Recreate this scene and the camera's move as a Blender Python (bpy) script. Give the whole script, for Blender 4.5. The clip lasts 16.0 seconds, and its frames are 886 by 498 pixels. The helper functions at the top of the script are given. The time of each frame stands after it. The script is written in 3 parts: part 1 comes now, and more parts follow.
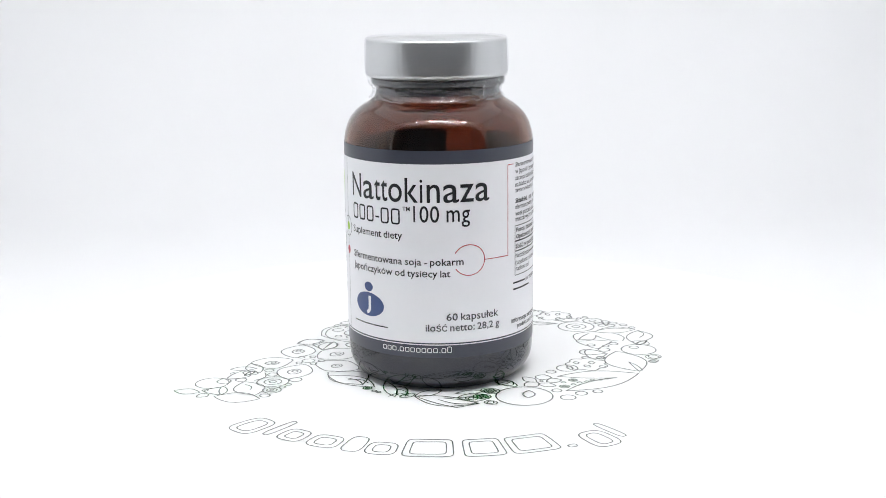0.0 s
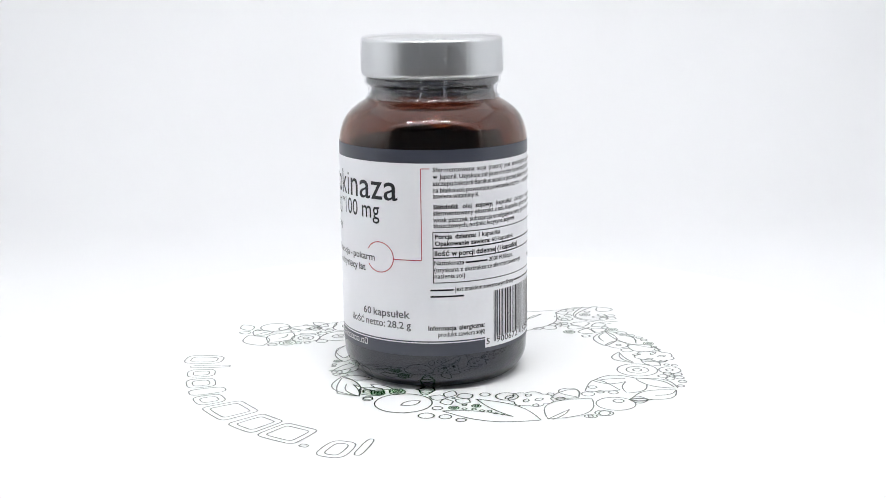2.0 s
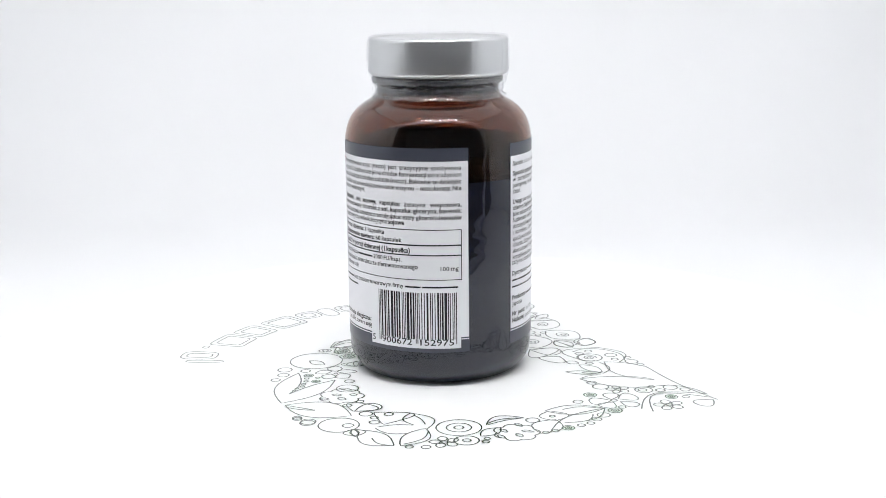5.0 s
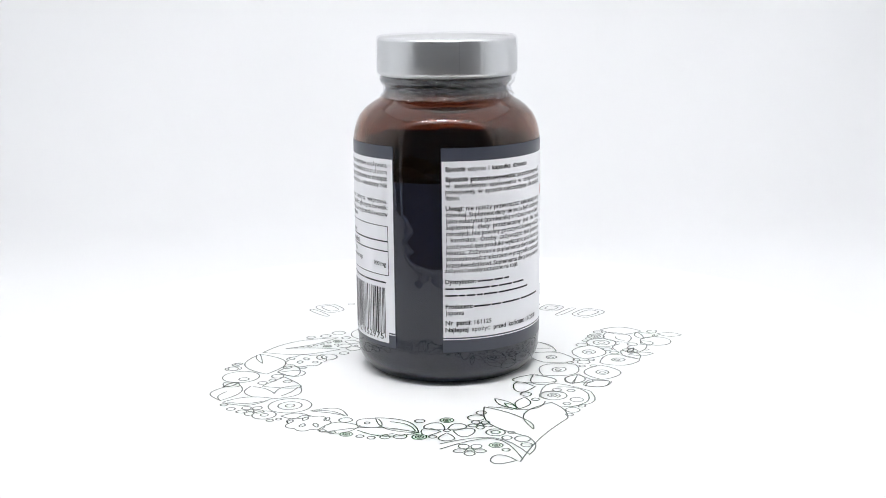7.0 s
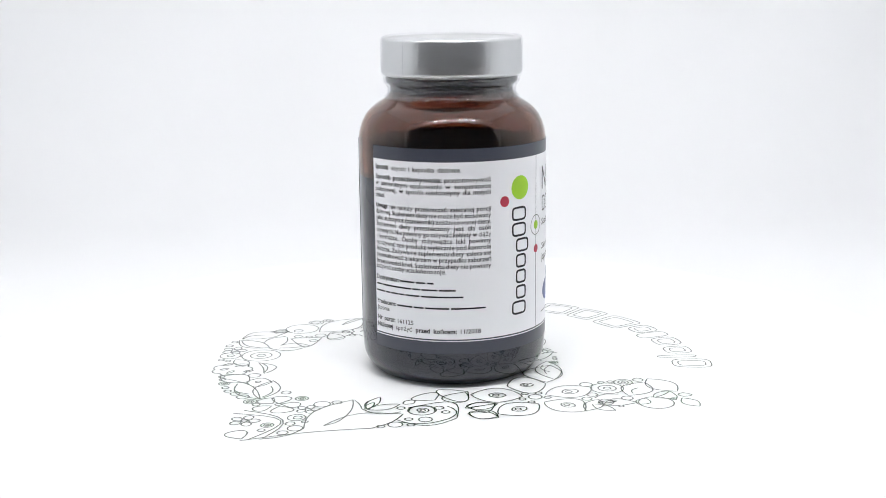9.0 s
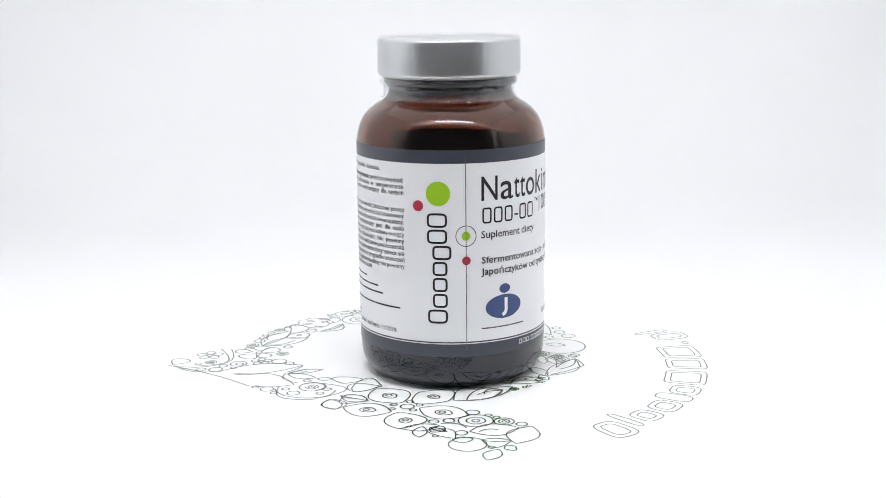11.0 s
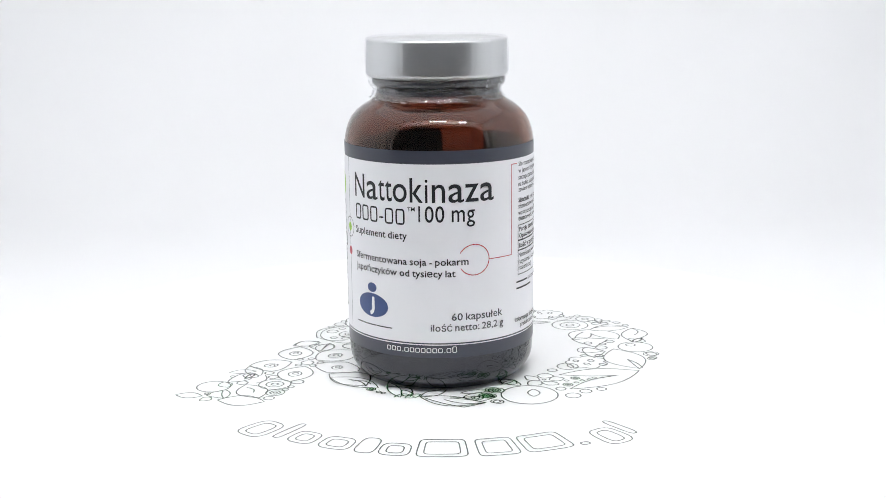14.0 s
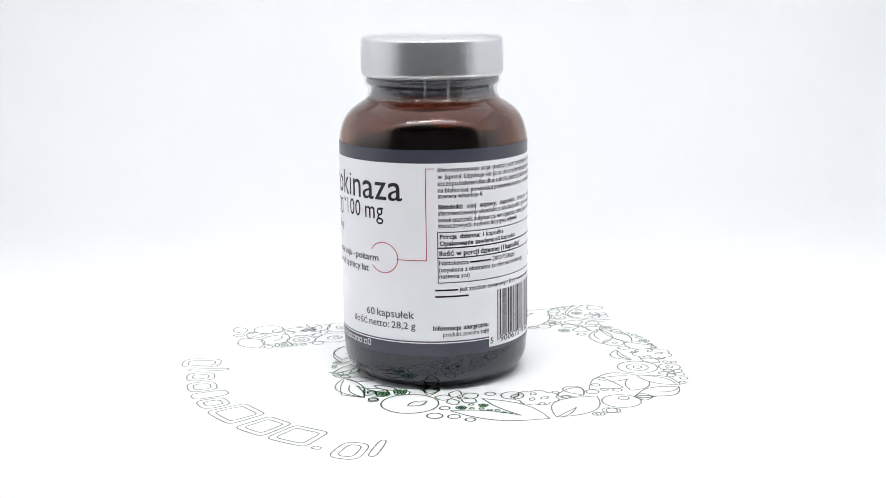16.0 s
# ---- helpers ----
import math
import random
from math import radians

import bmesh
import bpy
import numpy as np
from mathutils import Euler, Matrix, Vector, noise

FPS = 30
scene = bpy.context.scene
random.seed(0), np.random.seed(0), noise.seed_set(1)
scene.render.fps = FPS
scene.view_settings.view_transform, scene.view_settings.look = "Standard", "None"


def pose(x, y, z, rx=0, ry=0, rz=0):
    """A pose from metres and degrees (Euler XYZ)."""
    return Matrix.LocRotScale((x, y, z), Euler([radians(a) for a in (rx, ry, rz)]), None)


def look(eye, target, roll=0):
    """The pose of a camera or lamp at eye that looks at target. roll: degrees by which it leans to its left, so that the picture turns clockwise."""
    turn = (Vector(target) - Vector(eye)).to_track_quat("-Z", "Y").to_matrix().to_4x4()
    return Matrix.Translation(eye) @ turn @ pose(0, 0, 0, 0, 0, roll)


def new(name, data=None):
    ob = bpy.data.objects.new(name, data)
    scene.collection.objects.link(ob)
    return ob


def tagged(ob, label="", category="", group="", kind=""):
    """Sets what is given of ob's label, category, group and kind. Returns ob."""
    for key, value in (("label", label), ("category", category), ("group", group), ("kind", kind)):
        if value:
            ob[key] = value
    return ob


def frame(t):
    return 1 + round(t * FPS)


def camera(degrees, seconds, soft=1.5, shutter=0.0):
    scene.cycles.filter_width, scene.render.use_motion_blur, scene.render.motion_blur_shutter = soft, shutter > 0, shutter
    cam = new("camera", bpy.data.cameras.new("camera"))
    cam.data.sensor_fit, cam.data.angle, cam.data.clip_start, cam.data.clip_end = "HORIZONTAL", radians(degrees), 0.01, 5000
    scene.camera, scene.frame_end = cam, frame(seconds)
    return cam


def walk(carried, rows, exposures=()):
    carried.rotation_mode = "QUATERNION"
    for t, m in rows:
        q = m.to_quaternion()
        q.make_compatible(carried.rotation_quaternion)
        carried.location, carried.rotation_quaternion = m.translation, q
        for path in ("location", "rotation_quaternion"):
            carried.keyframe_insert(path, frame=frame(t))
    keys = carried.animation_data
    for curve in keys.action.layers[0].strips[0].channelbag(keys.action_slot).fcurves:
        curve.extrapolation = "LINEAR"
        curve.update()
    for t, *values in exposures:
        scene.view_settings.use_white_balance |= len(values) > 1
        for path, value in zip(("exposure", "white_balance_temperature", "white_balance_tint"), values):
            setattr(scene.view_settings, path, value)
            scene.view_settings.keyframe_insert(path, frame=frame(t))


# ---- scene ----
# A brown glass supplement bottle turns on a printed white turntable inside a photo light box.
from collections import namedtuple

SECONDS = 16.0
SPIN = -25.5214            # degrees a second, clockwise seen from above
AXIS = (-0.00128, -0.00275)  # the bottle's axis on the turntable, off its centre
RAD = 0.029                # radius of the bottle's body

cam = camera(37.907, SECONDS, soft=0.8)
EYE = (0.0, -0.39813, 0.12348)
AIM = (-0.00033, 0.06124, 0.02410)
STAND = look(EYE, AIM, -0.646)
walk(cam, [(0, STAND), (SECONDS, STAND)], [(0, 0.0), (15.7, 0.0), (SECONDS, 0.07)])

# ---- world and light ----
world = bpy.data.worlds.new("dim_room")
world.use_nodes = True
world.node_tree.nodes["Background"].inputs[0].default_value = (0.80, 0.86, 1.0, 1)
world.node_tree.nodes["Background"].inputs[1].default_value = 0.10
scene.world = world
TOP_GLOW = 1.36
LED_GLOW = 305.0
ROOM_GLOW = 9.5


# ---- materials ----
def material(name, color, rough=0.5, metal=0.0, **more):
    m = bpy.data.materials.new(name)
    m.use_nodes = True
    b = m.node_tree.nodes["Principled BSDF"]
    b.inputs["Base Color"].default_value = (*color, 1)
    b.inputs["Roughness"].default_value = rough
    b.inputs["Metallic"].default_value = metal
    for key, value in more.items():
        b.inputs[key.replace("_", " ")].default_value = value
    return m


def node(m, kind, **values):
    n = m.node_tree.nodes.new(kind)
    for key, value in values.items():
        n.inputs[key.replace("_", " ")].default_value = value
    return n


def grain(m, spread, scale, bump=0.0, fine=900.0):
    """Vary a material's colour by noise at two scales, and roughen it."""
    t, b = m.node_tree, m.node_tree.nodes["Principled BSDF"]
    base = tuple(b.inputs["Base Color"].default_value)
    where = node(m, "ShaderNodeTexCoord")
    big = node(m, "ShaderNodeTexNoise", Scale=scale, Detail=4.0)
    small = node(m, "ShaderNodeTexNoise", Scale=fine, Detail=3.0)
    for n in (big, small):
        t.links.new(where.outputs["Object"], n.inputs["Vector"])
    mean = node(m, "ShaderNodeMath")
    mean.operation = "MULTIPLY_ADD"
    mean.inputs[1].default_value = 0.35
    t.links.new(small.outputs["Fac"], mean.inputs[0])
    t.links.new(big.outputs["Fac"], mean.inputs[2])
    ramp = node(m, "ShaderNodeValToRGB")
    ramp.color_ramp.elements[0].position, ramp.color_ramp.elements[1].position = 0.4, 0.95
    ramp.color_ramp.elements[0].color = tuple(c * (1 - spread) for c in base[:3]) + (1,)
    ramp.color_ramp.elements[1].color = tuple(min(1, c * (1 + spread)) for c in base[:3]) + (1,)
    t.links.new(mean.outputs[0], ramp.inputs[0])
    t.links.new(ramp.outputs[0], b.inputs["Base Color"])
    if bump:
        bm = node(m, "ShaderNodeBump", Strength=bump, Distance=0.0002)
        t.links.new(mean.outputs[0], bm.inputs["Height"])
        t.links.new(bm.outputs[0], b.inputs["Normal"])
    return m


def glowing(name, color, strength):
    m = bpy.data.materials.new(name)
    m.use_nodes = True
    m.node_tree.nodes.clear()
    e = node(m, "ShaderNodeEmission", Color=(*color, 1), Strength=strength)
    out = node(m, "ShaderNodeOutputMaterial")
    m.node_tree.links.new(e.outputs[0], out.inputs[0])
    return m


def amber_glass(name, tint, ior=1.52, clear=1.0):
    m = material(name, tint, 0.008, Transmission_Weight=clear, IOR=ior)
    t, b = m.node_tree, m.node_tree.nodes["Principled BSDF"]
    where = node(m, "ShaderNodeTexCoord")
    n = node(m, "ShaderNodeTexNoise", Scale=70.0, Detail=1.5)
    bump = node(m, "ShaderNodeBump", Strength=0.55, Distance=0.001)
    t.links.new(where.outputs["Object"], n.inputs["Vector"])
    t.links.new(n.outputs["Fac"], bump.inputs["Height"])
    t.links.new(bump.outputs[0], b.inputs["Normal"])
    return m


def clear_film():
    m = bpy.data.materials.new("clear_film")
    m.use_nodes = True
    t = m.node_tree
    t.nodes.clear()
    clear = node(m, "ShaderNodeBsdfTransparent", Color=(0.95, 0.95, 0.96, 1))
    haze = node(m, "ShaderNodeBsdfDiffuse", Color=(0.85, 0.85, 0.87, 1))
    gloss = node(m, "ShaderNodeBsdfGlossy", Color=(1, 1, 1, 1), Roughness=0.05)
    edge = node(m, "ShaderNodeLayerWeight", Blend=0.16)
    milky = node(m, "ShaderNodeMixShader", Fac=0.02)
    weak = node(m, "ShaderNodeMath")
    weak.operation = "MULTIPLY_ADD"
    weak.inputs[1].default_value, weak.inputs[2].default_value = 0.32, 0.055
    mix = node(m, "ShaderNodeMixShader")
    out = node(m, "ShaderNodeOutputMaterial")
    t.links.new(edge.outputs["Facing"], weak.inputs[0])
    t.links.new(weak.outputs[0], mix.inputs[0])
    t.links.new(clear.outputs[0], milky.inputs[1])
    t.links.new(haze.outputs[0], milky.inputs[2])
    t.links.new(milky.outputs[0], mix.inputs[1])
    t.links.new(gloss.outputs[0], mix.inputs[2])
    t.links.new(mix.outputs[0], out.inputs[0])
    return m


def brushed():
    """Satin metal with a fine turned grain."""
    m = material("satin_aluminium", (0.655, 0.665, 0.665), 0.36, 1.0)
    t, b = m.node_tree, m.node_tree.nodes["Principled BSDF"]
    where = node(m, "ShaderNodeTexCoord")
    stretch = node(m, "ShaderNodeMapping", Scale=(60, 60, 9000))
    n = node(m, "ShaderNodeTexNoise", Scale=1.0, Detail=3.0)
    rough = node(m, "ShaderNodeMapRange", To_Min=0.30, To_Max=0.44)
    t.links.new(where.outputs["Object"], stretch.inputs["Vector"])
    t.links.new(stretch.outputs[0], n.inputs["Vector"])
    t.links.new(n.outputs["Fac"], rough.inputs["Value"])
    t.links.new(rough.outputs[0], b.inputs["Roughness"])
    return m


PAPER = grain(material("white_paper", (0.80, 0.80, 0.81), 0.6), 0.012, 6.0, 0.05)
FABRIC = grain(material("white_fabric", (0.84, 0.85, 0.86), 0.85), 0.02, 9.0, 0.3, 1500)
DISC = grain(material("white_laminate", (0.88, 0.88, 0.88), 0.45), 0.01, 8.0)
SATIN = brushed()
AMBER = amber_glass("amber_glass", (0.275, 0.122, 0.078))
# darker copy of AMBER, with depth and shade put into its colour
DARK_AMBER = amber_glass("dark_amber_glass", (0.008, 0.010, 0.022), 1.58, 0.15)
FILM = clear_film()
LABEL = grain(material("coated_label_paper", (0.87, 0.87, 0.895), 0.42), 0.012, 60.0)
BAND = material("grey_label_ink", (0.050, 0.054, 0.074), 0.30)
BLACK = material("black_ink", (0.012, 0.012, 0.016), 0.4)
GREY = material("grey_ink", (0.085, 0.085, 0.095), 0.4)
WHITE = material("white_ink", (0.85, 0.85, 0.86), 0.4)
RED = material("red_ink", (0.50, 0.035, 0.07), 0.4)
GREEN = material("lime_ink", (0.33, 0.60, 0.02), 0.4)
BLUE = material("blue_ink", (0.042, 0.075, 0.215), 0.4)
PRINT = grain(material("print_ink", (0.072, 0.118, 0.070), 0.10, IOR=1.55, Coat_Weight=1.0, Coat_Roughness=0.08), 0.35, 45.0)
LEAF_PRINT = grain(material("green_print_ink", (0.022, 0.160, 0.032), 0.10, IOR=1.55, Coat_Weight=1.0, Coat_Roughness=0.08), 0.3, 60.0)
BEAD = material("film_bead", (0.62, 0.63, 0.66), 0.15)
PLASTIC = grain(material("white_plastic", (0.75, 0.75, 0.76), 0.4), 0.02, 20.0)
DARK_PLASTIC = material("dark_plastic", (0.05, 0.05, 0.055), 0.45)
WALL = grain(material("grey_wall_paint", (0.50, 0.52, 0.56), 0.8), 0.06, 2.0, 0.1, 120)
WOOD = grain(material("table_wood", (0.26, 0.19, 0.13), 0.5), 0.2, 6.0, 0.1, 90)
PANEL = glowing("diffuser_glow", (0.975, 0.985, 1.0), TOP_GLOW)
FILL_GLOW = glowing("fill_panel_glow", (0.95, 0.97, 1.0), ROOM_GLOW)
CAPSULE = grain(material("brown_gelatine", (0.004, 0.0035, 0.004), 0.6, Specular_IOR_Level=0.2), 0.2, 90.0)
LED = glowing("led_glow", (0.985, 0.99, 1.0), LED_GLOW)


# ---- building ----
def mesh_of(bm, name):
    me = bpy.data.meshes.new(name)
    bm.to_mesh(me)
    bm.free()
    return me


def part(name, bm, mat, parent=None, label="", smooth=False):
    """Link a bmesh as one mesh object, under a thing or a part."""
    me = mesh_of(bm, name)
    me.materials.append(mat)
    if smooth:
        me.shade_smooth()
    ob = new(name, me)
    ob.parent = parent
    if label:
        tagged(ob, label)
    return ob


def box(bm, x0, x1, y0, y1, z0, z1, bevel=0.0):
    made = bmesh.ops.create_cube(bm, size=1.0)["verts"]
    for v in made:
        v.co = Vector((x0 + (v.co.x + 0.5) * (x1 - x0), y0 + (v.co.y + 0.5) * (y1 - y0), z0 + (v.co.z + 0.5) * (z1 - z0)))
    if bevel:
        edges = list({e for v in made for e in v.link_edges})
        bmesh.ops.bevel(bm, geom=edges, offset=bevel, segments=3, affect="EDGES", profile=0.5)
    return bm


def lathe(profile, steps=128, closed=False, wave=None):
    """Turn a profile of (radius, height) round z. closed: its last point joins its first."""
    bm = bmesh.new()
    rings = []
    for k, (r, z) in enumerate(profile):
        if r < 1e-7:
            rings.append([bm.verts.new((0, 0, z))])
            continue
        ring = []
        for i in range(steps):
            a = 2 * math.pi * i / steps
            q, h = (r, z) if wave is None else wave(r, z, a)
            ring.append(bm.verts.new((q * math.cos(a), q * math.sin(a), h)))
        rings.append(ring)
    pairs = list(zip(rings, rings[1:])) + ([(rings[-1], rings[0])] if closed else [])
    for low, high in pairs:
        for i in range(steps):
            j = (i + 1) % steps
            ring = [low[i % len(low)], low[j % len(low)], high[j % len(high)], high[i % len(high)]]
            ring = [v for n, v in enumerate(ring) if v not in ring[:n]]
            bm.faces.new(ring)
    bmesh.ops.recalc_face_normals(bm, faces=bm.faces)
    return bm


def rounded(points, radius, steps=6):
    """A line of (radius, height) points with its inner corners rounded."""
    out = [points[0]]
    for a, b, c in zip(points, points[1:], points[2:]):
        a, b, c = Vector(a), Vector(b), Vector(c)
        cut = min(radius, (a - b).length * 0.49, (c - b).length * 0.49)
        p, q = b + (a - b).normalized() * cut, b + (c - b).normalized() * cut
        for i in range(steps + 1):
            s = i / steps
            out.append(tuple(p.lerp(b, s).lerp(b.lerp(q, s), s)))
    return out + [points[-1]]


# ---- the setting ----
def build_room():
    """Plain room round the light box, seen only in reflections."""
    x, y0, y1, z0, z1 = 1.6, -1.9, 1.3, -0.78, 1.75
    t = 0.1
    for name, b in (("wall_north", (-x, x, y1, y1 + t, z0, z1)), ("wall_south", (-x, x, y0 - t, y0, z0, z1)),
                    ("wall_east", (x, x + t, y0 - t, y1 + t, z0, z1)), ("wall_west", (-x - t, -x, y0 - t, y1 + t, z0, z1)),
                    ("floor", (-x - t, x + t, y0 - t, y1 + t, z0 - t, z0)), ("ceiling", (-x - t, x + t, y0 - t, y1 + t, z1, z1 + t))):
        tagged(part(name, box(bmesh.new(), *b), WOOD if name == "floor" else WALL), "plain dim grey painted room surface", "room", kind="structure")


    # unseen fill light, added to brighten the room that cap and label face
    lamp = tagged(new("fill_panel"), "flat white glowing panel, unseen, added to brighten the room", "lamp")
    part("fill_frame", box(bmesh.new(), -0.62, 0.62, 0.28, 0.92, z1 - 0.03, z1 - 0.001, 0.004), PLASTIC, lamp)
    part("diffuser", box(bmesh.new(), -0.60, 0.60, 0.30, 0.90, z1 - 0.036, z1 - 0.0305), FILL_GLOW, lamp)


def build_table():
    table = tagged(new("table"), "plain brown wooden table under the light box", "table")
    top = -0.0085
    part("tabletop", box(bmesh.new(), -0.6, 0.6, -0.6, 0.5, top - 0.03, top, 0.004), WOOD, table)
    for x in (-0.55, 0.55):
        for y in (-0.55, 0.45):
            part("leg", box(bmesh.new(), x - 0.025, x + 0.025, y - 0.025, y + 0.025, -0.78, top - 0.03, 0.003), WOOD, table)


BOX_W, BOX_F, BOX_B, BOX_T = 0.29, -0.15, 0.40, 0.40
SEAM_ANGLES, SEAL_WELD = (312.8, 331.8), 98.2      # degrees round the cap


def build_light_box():
    tent = tagged(new("light_box"), "white fabric photo light box with an open front", "light box")
    w, f, b, top, t, low = BOX_W, BOX_F, BOX_B, BOX_T, 0.006, -0.008
    part("base_panel", box(bmesh.new(), -w - t, w + t, f, b + t, low, low + 0.004), FABRIC, tent)
    part("side_panel", box(bmesh.new(), -w - t, -w, f, b, low + 0.0045, top), FABRIC, tent)
    part("side_panel", box(bmesh.new(), w, w + t, f, b, low + 0.0045, top), FABRIC, tent)
    part("back_panel", box(bmesh.new(), -w - t, w + t, b + 0.0005, b + t, low + 0.0045, top), FABRIC, tent)
    part("top_panel", box(bmesh.new(), -w - t, w + t, f, b + t, top + 0.0005, top + t), FABRIC, tent)
    part("diffuser", box(bmesh.new(), -0.275, 0.275, -0.11, 0.30, top - 0.010, top - 0.002, 0.002), PANEL, tent, "glowing white diffuser panel")
    strip = part("light_strip", box(bmesh.new(), -0.16, 0.16, f + 0.012, f + 0.024, top - 0.008, top - 0.002, 0.001), PLASTIC, tent, "white strip of small lamps")
    for i in range(18):
        x = -0.145 + 0.29 * i / 17
        part("small_lamp", box(bmesh.new(), x - 0.005, x + 0.005, f + 0.015, f + 0.021, top - 0.0105, top - 0.0085, 0.0006), LED, strip)


def build_front():
    """The front panel with its rounded opening and the white piping round it."""
    tent = bpy.data.objects["light_box"]
    half, low, high, r = 0.205, -0.002, 0.285, 0.05
    cy = (low + high) / 2
    edge = []
    for sx, sz, a0 in ((1, 1, 0), (-1, 1, 90), (-1, -1, 180), (1, -1, 270)):
        rr = r if sz > 0 else 0.004
        c = (sx * (half - rr), (high - rr) if sz > 0 else (low + rr))
        edge += [(c[0] + rr * math.cos(radians(a0 + 90 * i / 10)), c[1] + rr * math.sin(radians(a0 + 90 * i / 10))) for i in range(11)]
    w, bottom, top = BOX_W + 0.006, -0.008, BOX_T + 0.006
    def out(x, z):
        k = min(w / abs(x) if x else 9, (top - cy) / (z - cy) if z > cy else (bottom - cy) / (z - cy) if z < cy else 9)
        return x * k, cy + (z - cy) * k
    bm = bmesh.new()
    sides = []
    for y in (BOX_F - 0.0045, BOX_F - 0.0005):
        sides.append(([bm.verts.new((x, y, z)) for x, z in edge], [bm.verts.new((out(x, z)[0], y, out(x, z)[1])) for x, z in edge]))
    n = len(edge)
    (fi, fo), (bi, bo) = sides
    for i in range(n):
        j = (i + 1) % n
        for quad in ((fi[i], fi[j], fo[j], fo[i]), (bi[i], bo[i], bo[j], bi[j]), (fi[i], bi[i], bi[j], fi[j]), (fo[i], fo[j], bo[j], bo[i])):
            bm.faces.new(quad)
    bmesh.ops.recalc_face_normals(bm, faces=bm.faces)
    part("front_panel", bm, FABRIC, tent)
    bm = bmesh.new()
    loops = []
    for i, (x, z) in enumerate(edge):
        a, b = edge[i - 1], edge[(i + 1) % n]
        d = Vector((b[0] - a[0], b[1] - a[1])).normalized()
        side = Vector((d.y, 0, -d.x))
        loops.append([bm.verts.new(Vector((x, BOX_F + 0.003, z)) - side * 0.004 + (side * math.cos(t) + Vector((0, math.sin(t), 0))) * 0.0032) for t in (2 * math.pi * k / 8 for k in range(8))])
    for i in range(n):
        for k in range(8):
            bm.faces.new((loops[i - 1][k], loops[i][k], loops[i][(k + 1) % 8], loops[i - 1][(k + 1) % 8]))
    bmesh.ops.recalc_face_normals(bm, faces=bm.faces)
    part("piping", bm, PAPER, tent, "white piping round the opening", smooth=True)


def build_sweep():
    """White paper that runs from the box's front to the back and up."""
    bm = bmesh.new()
    r, y1, z0, z1 = 0.16, BOX_B - 0.006, -0.0036, BOX_T - 0.03
    line = [(BOX_F + 0.002, z0), (0.0, z0), (y1 - r, z0)]
    line += [(y1 - r + r * math.sin(a), z0 + r - r * math.cos(a)) for a in (math.pi / 2 * i / 24 for i in range(1, 25))]
    line += [(y1, z1)]
    rows = [[bm.verts.new((x, y, z)) for y, z in line] for x in (-BOX_W + 0.003, BOX_W - 0.003)]
    for i in range(len(line) - 1):
        bm.faces.new((rows[0][i], rows[1][i], rows[1][i + 1], rows[0][i + 1]))
    tagged(part("backdrop", bm, PAPER, smooth=True), "seamless white paper sweep behind the turntable", "backdrop", kind="structure")


build_room()
build_table()
build_light_box()
build_front()
build_sweep()


# ---- the turntable ----
def build_turntable():
    table = tagged(new("turntable"), "white round turntable with printed leaf outlines", "turntable")
    part("platter", lathe(rounded([(0, -0.0028), (0.1590, -0.0028), (0.1592, 0.0), (0, 0.0)], 0.0008), 160), DISC, table, smooth=False)
    part("base", lathe(rounded([(0, -0.0036), (0.11, -0.0036), (0.11, -0.0028), (0, -0.0028)], 0.0002), 96), PLASTIC, table, smooth=False)
    return table


turntable = build_turntable()


# ---- the bottle ----
CAP_SHIFT = (-0.00035, 0.00020, 0.0)      # the cap sits a little off the axis


